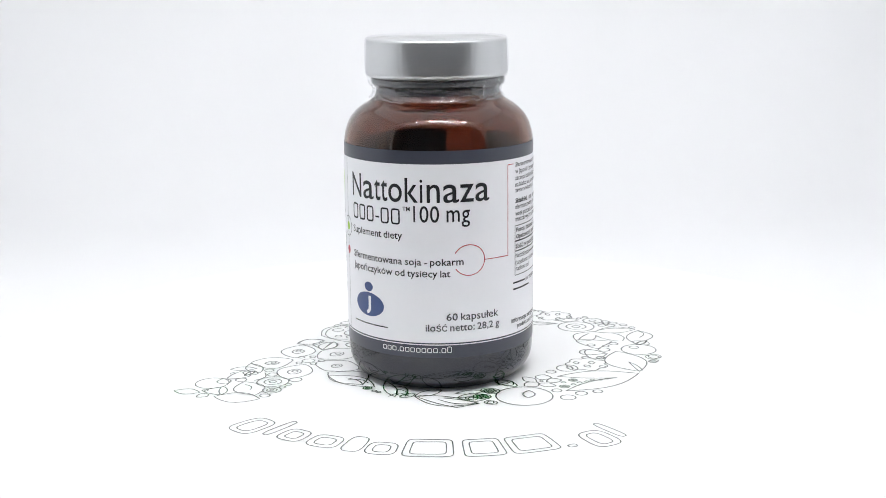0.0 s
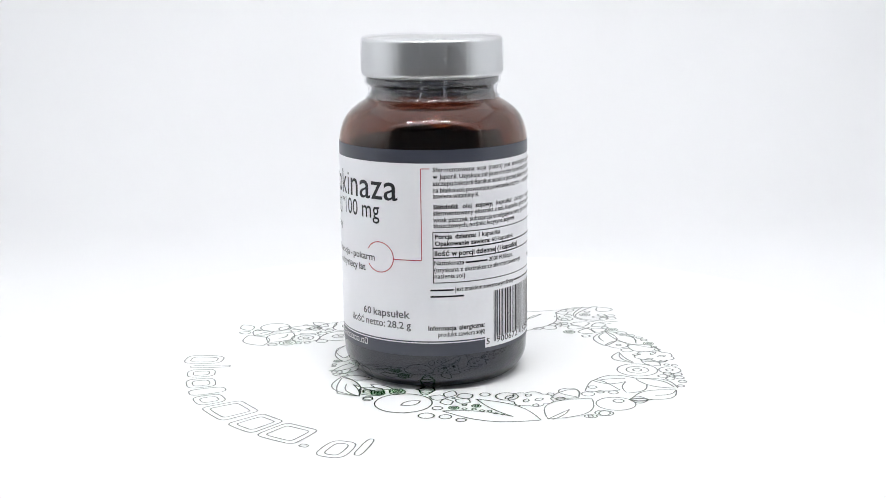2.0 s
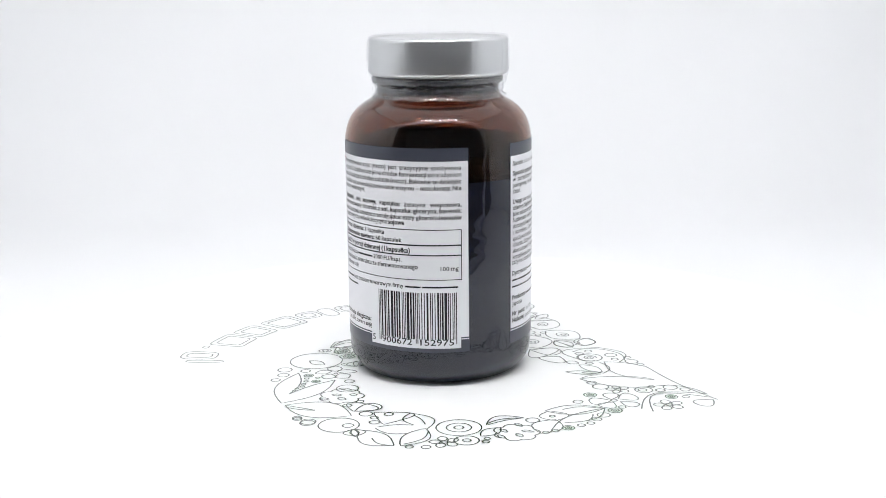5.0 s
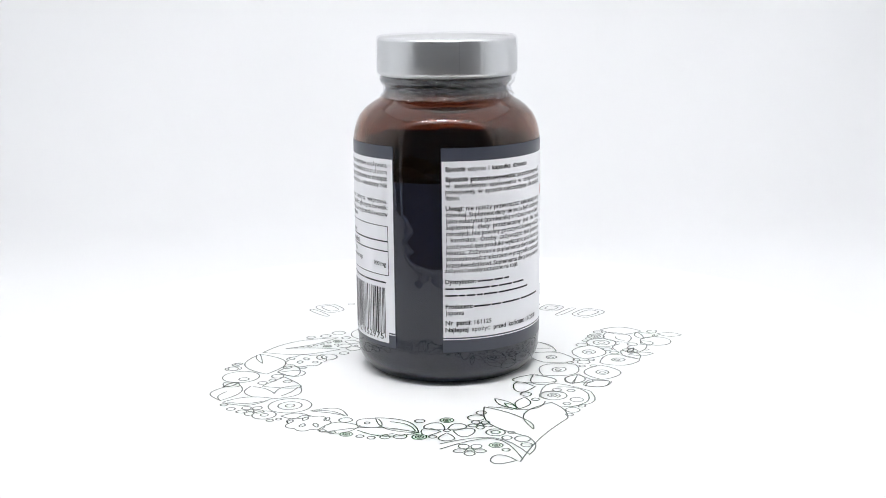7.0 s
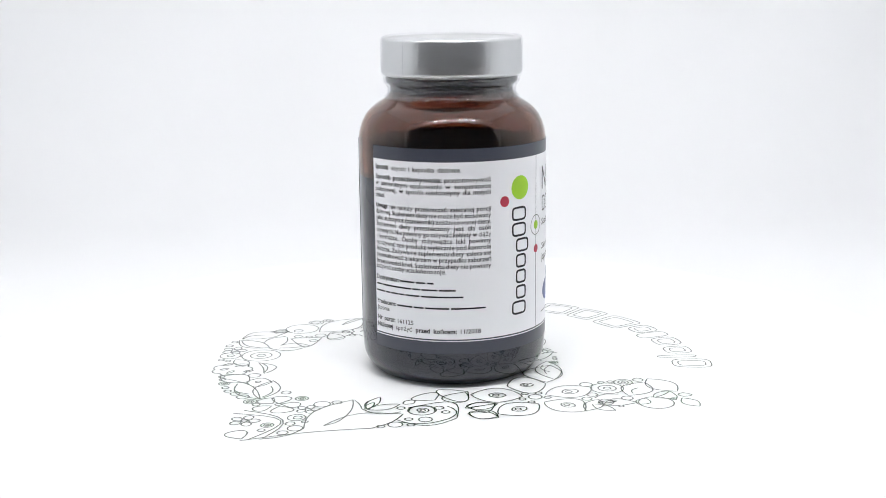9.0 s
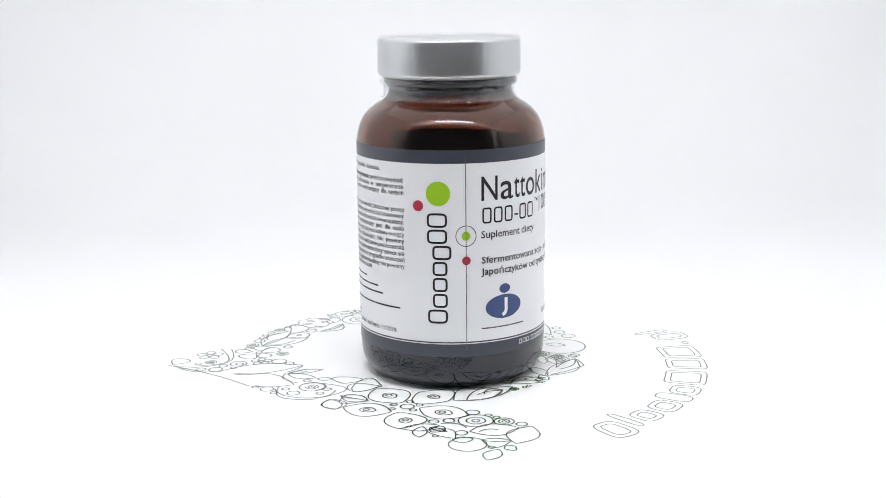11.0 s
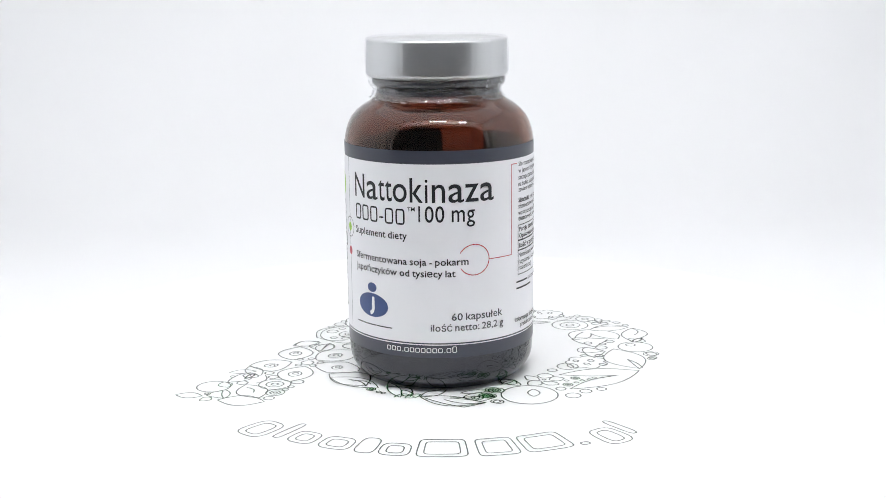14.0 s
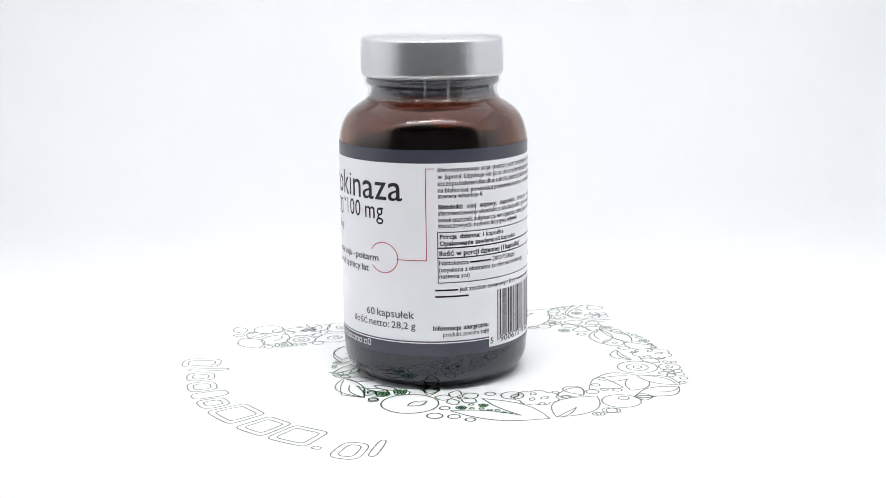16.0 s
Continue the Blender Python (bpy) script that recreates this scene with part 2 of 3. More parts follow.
def build_bottle():
    bottle = tagged(new("bottle"), "brown glass supplement bottle with white label and silver cap", "bottle")
    outer = rounded([(0.0, 0.0022), (0.019, 0.0022), (0.0215, 0.0002), (0.0252, 0.0002), (0.0286, 0.0045), (RAD, 0.0095), (RAD, 0.0635), (RAD, 0.0715)], 0.0035)
    outer += [(0.0289, 0.0740), (0.0285, 0.0760), (0.0278, 0.0782), (0.0267, 0.0803), (0.0250, 0.0822), (0.0229, 0.0838),
              (0.0209, 0.0850), (0.0196, 0.0861), (0.0190, 0.0874), (0.0189, 0.0888), (0.0196, 0.0896), (0.0203, 0.0903),
              (0.0203, 0.0918), (0.0186, 0.0925), (0.0184, 0.1000)]
    inner = [(0.0162, 0.1000), (0.0162, 0.0880), (0.0172, 0.0860), (0.0200, 0.0834), (0.0232, 0.0808), (0.0252, 0.0780),
             (0.0262, 0.0745), (0.0266, 0.0700), (0.0266, 0.0635), (0.0266, 0.0120), (0.0255, 0.0075), (0.0225, 0.0055), (0.0, 0.0052)]
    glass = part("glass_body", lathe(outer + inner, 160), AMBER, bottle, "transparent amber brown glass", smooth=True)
    # darker copy of the glass that lets hardly any light through: thick foot, shade painted into lower wall and neck
    # finish
    glass.data.materials.append(DARK_AMBER)
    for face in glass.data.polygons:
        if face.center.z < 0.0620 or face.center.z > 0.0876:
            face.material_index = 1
    cap = rounded([(0.0, 0.1031), (0.0186, 0.1032), (0.0192, 0.1036), (0.0213, 0.1036), (0.0217, 0.0932), (0.0208, 0.0921), (0.0190, 0.0922), (0.0190, 0.1000), (0, 0.1005)], 0.0012, 6)
    lid = part("cap", lathe(cap, 160), SATIN, bottle, "satin silver metal screw cap", smooth=True)
    lid.location = CAP_SHIFT
    # plug added inside the neck only to darken the gap under the cap
    part("dark_plug", lathe(rounded([(0.0, 0.0884), (0.0156, 0.0884), (0.0156, 0.1003), (0.0, 0.1003)], 0.0006), 64), DARK_PLASTIC, lid, "unseen dark plug added inside the neck")
    # sixty large soft capsules packed upright in four layers
    pill = lathe([(0.0, 0.0)] + [(0.0058 * math.sin(a), 0.0058 - 0.0058 * math.cos(a)) for a in (0.3, 0.7, 1.1, 1.57)]
                 + [(0.0058 * math.cos(a), 0.0080 + 0.0058 * math.sin(a)) for a in (0, 0.5, 0.9, 1.3)] + [(0.0, 0.0138)], 18)
    pill = mesh_of(pill, "capsule")
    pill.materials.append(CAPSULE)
    pill.shade_smooth()
    rng = random.Random(2)
    for layer in range(4):
        for k in range(15):
            r, a = (0.0206, 2 * math.pi * (k + 0.5 * layer) / 11) if k < 11 else (0.0088, math.pi * (k + 0.4 * layer) / 2)
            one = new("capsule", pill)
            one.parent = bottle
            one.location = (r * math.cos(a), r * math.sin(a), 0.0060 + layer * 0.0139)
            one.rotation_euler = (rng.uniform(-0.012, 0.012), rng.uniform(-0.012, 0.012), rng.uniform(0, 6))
    return bottle


LABEL_FROM, LABEL_TO = 85.0, 415.3      # degrees round the bottle
LABEL_LOW, LABEL_TOP = 0.0112, 0.0729
WHITE_LOW, WHITE_TOP = 0.0158, 0.0690


def wrap(bm, lift):
    """Bend a flat sheet (x along the bottle's girth in metres, y height) round the body."""
    for v in bm.verts:
        a, r = v.co.x / RAD, RAD + lift + v.co.z
        v.co = Vector((r * math.cos(a), r * math.sin(a), v.co.y))
    return bm


def sheet(a0, a1, z0, z1, lift, thick=0.0):
    """A curved patch on the body between two angles (degrees) and two heights."""
    bm = bmesh.new()
    n = max(1, int(math.ceil(abs(a1 - a0) / 2.5)))
    cols = [[bm.verts.new((radians(a0 + (a1 - a0) * i / n) * RAD, z, 0)) for z in (z0, z1)] for i in range(n + 1)]
    for p, q in zip(cols, cols[1:]):
        bm.faces.new((p[0], q[0], q[1], p[1]))
    return wrap(bm, lift)


bottle = build_bottle()
label = part("label", sheet(LABEL_FROM, LABEL_TO, LABEL_LOW, LABEL_TOP, 0.00008), BAND, bottle, "wrapped paper label, white with dark grey bands", smooth=True)
field = part("white_field", sheet(LABEL_FROM + 0.4, LABEL_TO - 0.4, WHITE_LOW, WHITE_TOP, 0.00013), LABEL, label, "white printed field", smooth=True)


# ---- what is printed on the label ----
INK = 0.00019      # how far the ink stands over the glass


def glyphs(word, bold, fine):
    """The outlines of a word, one unit to the em, as a flat bmesh with its left edge at 0."""
    data = bpy.data.curves.new("word", "FONT")
    data.body, data.fill_mode, data.resolution_u = word, "FRONT", 6 if fine else 2
    data.offset = 0.0 if "ż" in word else 0.004 if fine else 0.026 if bold else 0.009
    ob = new("word", data)
    bpy.context.view_layer.update()
    bm = bmesh.new()
    bm.from_mesh(ob.to_mesh())
    ob.to_mesh_clear()
    bpy.data.objects.remove(ob)
    bpy.data.curves.remove(data)
    if any(c.islower() for c in word):
        raise_small(bm)
    xs = [v.co.x for v in bm.verts] or [0.0, 0.1]
    for v in bm.verts:
        v.co.x -= min(xs)
    return bm, max(xs) - min(xs)


CAP = max(v.co.y for v in glyphs("H", False, False)[0].verts)
LOW = 0.668 * CAP      # height of the built-in font's small letters


def raise_small(bm):
    """Give the small letters the greater height of a plain grotesque face."""
    for v in bm.verts:
        y = v.co.y
        if 0 < y <= LOW:
            v.co.y = y * 0.735 * CAP / LOW
        elif LOW < y < CAP:
            v.co.y = CAP * (0.735 + 0.265 * (y - LOW) / (CAP - LOW))




def slab(bm, x0, x1, y0, y1):
    n = max(1, int(math.ceil((x1 - x0) / 0.0012)))
    cols = [[bm.verts.new((x0 + (x1 - x0) * i / n, y, 0)) for y in (y0, y1)] for i in range(n + 1)]
    for p, q in zip(cols, cols[1:]):
        bm.faces.new((p[0], q[0], q[1], p[1]))


def line(words, a0, a1, z, height, mat=None):
    """A line of print from angle a0 to a1 (degrees), z and cap height in mm. *bold*; tildes are a bar that long."""
    size, fine = height / 1000 / CAP, height > 2.5
    made, total = [], 0.0
    for word in words.split(" "):
        if "~" in word:
            bm, wide = None, 0.56 * len(word)
        else:
            bm, wide = glyphs(word.replace("*", ""), "*" in word, fine)
        made.append((bm, wide))
        total += wide
    room = (radians(a1) - radians(a0)) * RAD / size
    gaps = max(1, len(made) - 1)
    stretch = min(1.25 if height > 1.5 else 1.06, room / (total + 0.26 * gaps)) if len(made) > 1 else room / total
    gap = (room - total * stretch) / gaps
    if len(made) > 1 and gap > 0.8:
        stretch = room / (total + 0.34 * gaps)
        gap = 0.34 * stretch
    x, all_of_it = 0.0, bmesh.new()
    for bm, wide in made:
        start = radians(a0) * RAD + x * size
        if bm is None:
            slab(all_of_it, start, start + wide * stretch * size, z / 1000 + 0.18 * height / 1000, z / 1000 + 0.56 * height / 1000)
        else:
            for v in bm.verts:
                v.co = Vector((start + v.co.x * stretch * size, z / 1000 + v.co.y * size, 0))
            if fine:
                for k in range(1, int(wide * stretch * size / 0.001) + 1):
                    bmesh.ops.bisect_plane(bm, geom=bm.verts[:] + bm.edges[:] + bm.faces[:], plane_co=(start + k * 0.001, 0, 0), plane_no=(1, 0, 0))
            me = mesh_of(bm, "word")
            all_of_it.from_mesh(me)
            bpy.data.meshes.remove(me)
        x += wide * stretch + gap
    return part("lettering", wrap(all_of_it, INK), mat or BLACK, label)


# advance, left edge and right edge of the large letters
WIDTHS = {"N": (722, 76, 646), "a": (556, 36, 537), "t": (278, 18, 271), "o": (556, 33, 522), "k": (500, 66, 498), "i": (222, 66, 154),
          "n": (556, 66, 487), "z": (500, 20, 480), "1": (556, 262, 350), "0": (556, 41, 510), "m": (833, 66, 766), "g": (556, 32, 488), " ": (278, 0, 0)}


def heading(words, a0, a1, z, height):
    """Large print, letter by letter, with the spacing of a plain grotesque face."""
    first, last = WIDTHS[words[0]], WIDTHS[words[-1]]
    unit = (radians(a1) - radians(a0)) * RAD / (sum(WIDTHS[c][0] for c in words) - first[1] - last[0] + last[2])
    x, whole, size = radians(a0) * RAD - first[1] * unit, bmesh.new(), height / 1000 / CAP
    for c in words:
        if c != " ":
            bm, wide = glyphs(c, False, True)
            start, room = x + WIDTHS[c][1] * unit, (WIDTHS[c][2] - WIDTHS[c][1]) * unit
            for v in bm.verts:
                v.co = Vector((start + v.co.x / wide * room, z / 1000 + v.co.y * size, 0))
            for k in range(1, int(room / 0.001) + 1):
                bmesh.ops.bisect_plane(bm, geom=bm.verts[:] + bm.edges[:] + bm.faces[:], plane_co=(start + k * 0.001, 0, 0), plane_no=(1, 0, 0))
            me = mesh_of(bm, "word")
            whole.from_mesh(me)
            bpy.data.meshes.remove(me)
        x += WIDTHS[c][0] * unit
    return part("lettering", wrap(whole, INK), BLACK, label)


def stroke(bm, points, wide, closed=False):
    """A flat ribbon along a line of (x, y) points."""
    n = len(points)
    pairs = []
    for i, p in enumerate(points):
        a = points[(i - 1) % n] if closed or i else p
        b = points[(i + 1) % n] if closed or i < n - 1 else p
        d = Vector((b[0] - a[0], b[1] - a[1]))
        d = d.normalized() if d.length > 1e-9 else Vector((1, 0))
        o = Vector((-d.y, d.x)) * wide / 2
        pairs.append((bm.verts.new((p[0] + o.x, p[1] + o.y, 0)), bm.verts.new((p[0] - o.x, p[1] - o.y, 0))))
    for p, q in list(zip(pairs, pairs[1:])) + ([(pairs[-1], pairs[0])] if closed else []):
        bm.faces.new((p[0], p[1], q[1], q[0]))
    return bm


def oval(x, y, rx, ry, a0=0.0, a1=360.0, n=40, power=1.0):
    turn = [radians(a0 + (a1 - a0) * i / n) for i in range(n if a1 - a0 >= 360 else n + 1)]
    bend = lambda c: math.copysign(abs(c) ** power, c)
    return [(x + rx * bend(math.cos(a)), y + ry * bend(math.sin(a))) for a in turn]


def letter_blocks(a0, a1, z, height, pattern, mat=None):
    """A brand's word as plain hollow blocks: X tall, x low, p hanging, - and . as they are."""
    bm = bmesh.new()
    share = {"-": 0.55, ".": 0.45}
    unit = (radians(a1) - radians(a0)) * RAD / sum(share.get(c, 1.0) for c in pattern)
    x, h, thick = radians(a0) * RAD, height / 1000, max(0.00022, height / 1000 * 0.105)
    for c in pattern:
        wide = unit * share.get(c, 1.0)
        if c == "-":
            slab(bm, x + wide * 0.1, x + wide * 0.85, z / 1000 + h * 0.32, z / 1000 + h * 0.42)
        elif c == ".":
            slab(bm, x + wide * 0.3, x + wide * 0.65, z / 1000, z / 1000 + h * 0.13)
        else:
            tall = h if c == "X" else h * 0.76
            stroke(bm, oval(x + wide * 0.46, z / 1000 + tall / 2, wide * 0.40 - thick / 2, tall / 2 - thick / 2, power=0.35), thick, True)
        x += wide
    return part("block_lettering", wrap(bm, INK), mat or BLACK, label)


def upright_blocks(a0, a1, z0, z1, pattern):
    """A brand's word set upright, reading upwards, as plain hollow blocks."""
    bm = bmesh.new()
    left, right, unit = radians(a0) * RAD, radians(a1) * RAD, (z1 - z0) / 1000 / len(pattern)
    for i, c in enumerate(pattern):
        y = z0 / 1000 + unit * (i + 0.5)
        x0 = left if c == "X" else left + (right - left) * 0.26
        x1 = right + (0.0012 if c == "p" else 0)
        stroke(bm, oval((x0 + x1) / 2, y, (x1 - x0) / 2 - 0.0003, unit * 0.38, power=0.45), 0.00062, True)
    return part("block_lettering", wrap(bm, INK), BLACK, label)


def spot(a, z, rx, ry, mat):
    bm = bmesh.new()
    ring = [bm.verts.new((*p, 0)) for p in oval(radians(a) * RAD, z / 1000, rx / 1000, ry / 1000, n=48)]
    bm.faces.new(ring)
    x = radians(a) * RAD
    for k in range(-7, 8):
        bmesh.ops.bisect_plane(bm, geom=bm.verts[:] + bm.edges[:] + bm.faces[:], plane_co=(x + k * 0.0009, 0, 0), plane_no=(1, 0, 0))
    return part("coloured_spot", wrap(bm, INK), mat, label)


def ring_line(a, z, rx, ry, mat, a0=0.0, a1=360.0, thick=0.00022):
    bm = stroke(bmesh.new(), oval(radians(a) * RAD, z / 1000, rx / 1000, ry / 1000, a0, a1, 56), thick, a1 - a0 >= 360)
    return part("printed_circle", wrap(bm, INK), mat, label)


def ring_line_arc(a, z, rx, ry, mat):
    return ring_line(a, z, rx, ry, mat, -148.0, 152.0, 0.00026)


def hook(a, z, rx, ry, mat):
    """The plain white bent bar across the blue oval."""
    x, y, u = radians(a) * RAD, z / 1000, rx / 1000
    line_ = [(x + u * 0.35, y + ry / 1000 * 1.15), (x + u * 0.35, y - ry / 1000 * 0.35)]
    line_ += [(x + u * (0.35 - 0.9 + 0.9 * math.cos(k)), y - ry / 1000 * (0.35 + 0.75 * math.sin(k))) for k in (i * 0.16 for i in range(1, 9))]
    return part("white_bar", wrap(stroke(bmesh.new(), line_, 0.0011), INK + 0.00005), mat, label)


def rule(a0, a1, z0, z1, mat, thick=0.00022):
    bm = bmesh.new()
    if a0 == a1:
        x = radians(a0) * RAD
        slab(bm, x - thick / 2, x + thick / 2, z0 / 1000, z1 / 1000)
    else:
        slab(bm, radians(a0) * RAD, radians(a1) * RAD, z0 / 1000 - thick / 2, z0 / 1000 + thick / 2)
    return part("printed_rule", wrap(bm, INK), mat, label)


def table_frame(a0, a1, *heights):
    for z, thick in zip(heights, (0.00022, 0.00040, 0.00034, 0.00022)):
        rule(a0, a1, z, z, BLACK, thick)
    rule(a0, a0, heights[-1], heights[0], BLACK, 0.00022)
    rule(a1, a1, heights[-1], heights[0], BLACK, 0.00022)


def barcode(p0, p1, zp, b0, b1, zb, zt):
    """A white patch over the label's lower edge with black bars of several widths."""
    part("barcode_patch", sheet(p0, p1, zp / 1000, zt / 1000 + 0.0006, 0.00015), LABEL, label, "white barcode patch")
    rng = random.Random(9)
    x, end = radians(b0) * RAD, radians(b1) * RAD
    unit = (end - x) / 95
    k = 0
    while k < 95:
        guard = k < 3 or k > 91 or 45 <= k <= 49
        wide = 1 if guard else rng.choice((1, 1, 2, 2, 3))
        wide = min(wide, 95 - k)
        bm = bmesh.new()
        slab(bm, x + k * unit, x + (k + wide) * unit, zb / 1000 - (0.0014 if guard else 0), zt / 1000)
        part("barcode_bar", wrap(bm, INK), BLACK, label)
        k += wide + (1 if guard else rng.choice((1, 1, 2, 2)))


part("white_line", sheet(LABEL_FROM + 0.3, LABEL_TO - 0.3, WHITE_LOW - 0.00072, WHITE_LOW - 0.00042, 0.00012), LABEL, label)

# ingredients panel
line("Sfermentowana soja (natto) jest tradycyjnie spożywana", 320.86, 410.89, 66.51, 1.30)
line("w Japonii. Uzyskuje się ją na drodze fermentacji soi z użyciem", 320.86, 410.89, 64.50, 1.30)
line("szczepu bakterii Bacillus subtilis (natto). Bakterie te działając", 320.86, 410.89, 62.49, 1.30)
line("na białko soi, powodują powstanie enzymu – nattokinazy. Nie", 320.86, 410.89, 60.50, 1.30)
line("zawiera witaminy K", 320.86, 348.26, 58.82, 1.30)
line("*Składniki:* olej *sojowy*, kapsułka: żelatyna wieprzowa,", 320.86, 410.89, 55.62, 1.30)
line("sfermentowany ekstrakt z *soi*, kapsułka: gliceryna, barwnik:", 320.86, 410.89, 53.76, 1.30)
line("wosk pszczeli, substancja emulgująca: estry glicerolu i kwasów", 320.86, 410.89, 51.75, 1.30)
line("tłuszczowych, nośnik: lecytyna *sojowa*", 320.86, 376.99, 50.06, 1.30)
table_frame(320.57, 410.66, 48.71, 44.06, 41.03, 33.61)
line("*Porcja* *dzienna:* 1 kapsułka", 321.79, 363.54, 46.77, 1.30)
line("*Opakowanie* *zawiera:* 60 kapsułek", 321.65, 375.34, 44.74, 1.30)
line("*Ilość* *w* *porcji* *dziennej* *(1* *kapsułka)*", 321.44, 380.42, 41.72, 1.40)
line("Nattokinaza ~~~~~~~ 2000 FU/kaps.", 321.24, 375.00, 38.91, 1.30)
line("(uzyskana z ekstraktu ze sfermentowanego", 321.09, 384.94, 36.86, 1.30)
line("nasienia soi)", 321.30, 339.27, 34.95, 1.30)
line("100 mg", 398.27, 408.86, 36.37, 1.30)
line("~~~~~~~ jest znakiem towarowym firmy ~~~~~ ~~~~~~~~~~~", 318.72, 408.52, 30.87, 1.30)
line("~~~~~~~~~~~~.", 318.75, 338.48, 28.93, 1.30)
line("*Informacja* *alergiczna:*", 317.25, 351.73, 19.12, 1.30)
line("produkt zawiera *soję*", 322.95, 351.89, 17.18, 1.30)
barcode(352.01, 410.03, 12.45, 358.38, 408.15, 15.28, 29.67)
line("5", 352.93, 355.24, 13.43, 1.85)
line("900672", 360.44, 380.86, 13.43, 1.85)
line("152975", 385.76, 405.82, 13.43, 1.85)
# directions panel
line("*Sposób* *użycia:* 1 kapsułka dziennie.", 87.43, 144.35, 66.09, 1.30)
line("*Sposób* *przechowywania:* przechowywać", 87.43, 161.89, 63.11, 1.30)
line("w zamkniętym opakowaniu w temperaturze", 87.43, 161.89, 61.22, 1.30)
line("pokojowej, w sposób niedostępny dla małych", 87.43, 161.89, 59.44, 1.30)
line("dzieci.", 87.43, 95.72, 57.58, 1.30)
line("*Uwagi:* nie należy przekraczać zalecanej porcji", 87.43, 161.89, 54.45, 1.30)
line("dziennej. Suplement diety nie może być stosowany", 87.43, 161.89, 52.57, 1.30)
line("jako substytut (zamiennik) zróżnicowanej diety.", 87.43, 161.89, 50.69, 1.30)
line("Suplement diety przeznaczony jest dla osób", 87.43, 161.89, 48.83, 1.30)
line("dorosłych. Nie powinny go zażywać kobiety w ciąży", 87.43, 161.89, 46.91, 1.30)
line("i karmiące. Osoby zażywające leki powinny", 87.43, 161.89, 45.02, 1.30)
line("spożywać ten produkt wyłącznie pod kontrolą", 87.43, 161.89, 43.09, 1.30)
line("lekarza. Zażywanie suplementu diety zaleca się", 87.43, 161.89, 41.22, 1.30)
line("skonsultować z lekarzem w przypadku zaburzeń", 87.43, 161.89, 39.34, 1.30)
line("krzepliwości krwi. Suplementu diety nie powinny", 87.43, 161.89, 37.40, 1.30)
line("zażywać osoby uczulone na soję.", 86.66, 135.11, 35.79, 1.30)
line("*Dystrybutor:* ~~~~~ ~~~ ~~", 86.93, 127.60, 32.38, 1.30)
line("~~~ ~~~~~~~~~~~~~ ~~~ ~~~~~~ ~~~~~~", 86.83, 140.52, 30.33, 1.30)
line("~~~~ ~~ ~~~ ~~ ~~~~~ ~~~~~~~~~~~~~~", 86.73, 144.98, 28.28, 1.30)
line("*Producent:* ~~~~~ ~~~ ~~~~~~~ ~~~~~~~~~~", 86.85, 158.32, 24.78, 1.30)
line("Japonia", 86.75, 97.68, 22.83, 1.30)
line("*Nr* *partii:* 161125", 86.75, 114.82, 19.71, 1.30)
line("*Najlepiej* *spożyć* *przed* *końcem:* 11/2018", 86.64, 155.30, 17.58, 1.30)
# front panel
heading("Nattokinaza", 207.83, 300.14, 57.90, 7.16)
heading("100 mg", 255.18, 287.87, 52.13, 4.73)
letter_blocks(207.86, 247.94, 51.11, 4.72, "XXX-XX")
line("TM", 248.57, 253.10, 55.29, 1.22)
line("Suplement diety", 207.56, 248.14, 46.81, 2.06)
line("Sfermentowana soja - pokarm", 207.72, 283.85, 39.26, 1.96)
line("Japończyków od tysięcy lat", 207.48, 276.07, 35.78, 1.97)
line("60 kapsułek", 273.56, 306.35, 22.61, 2.18, GREY)
line("ilość netto: 28,2 g", 261.39, 306.96, 19.38, 2.07, GREY)
line("~~~~~ ~~~ ~~~~~~~ ~~~~~~~~~~", 207.71, 237.50, 19.18, 0.90)
letter_blocks(233.52, 277.02, 12.78, 1.92, "xxx.xxxxxxx.xX", WHITE)
spot(222.77, 31.03, 1.89, 1.44, BLUE)
spot(222.52, 25.60, 6.29, 3.65, BLUE)
hook(222.23, 25.52, 2.04, 2.32, LABEL)
spot(182.81, 60.26, 3.56, 3.58, GREEN)
spot(170.97, 56.61, 1.58, 1.61, RED)
spot(198.65, 47.71, 1.25, 1.34, GREEN)
spot(198.77, 40.37, 1.25, 1.28, RED)
ring_line(198.65, 47.71, 2.96, 3.02, GREY)
rule(198.65, 198.65, 12.9, 71.0, GREY)   # vertical
ring_line_arc(287.32, 40.57, 4.81, 4.57, RED)
rule(296.83, 313.99, 40.35, 40.35, RED)
rule(313.99, 313.99, 40.35, 67.47, RED)
rule(313.99, 319.08, 67.47, 67.47, RED)
upright_blocks(176.14, 187.82, 21.19, 54.82, "XxxxpXX")


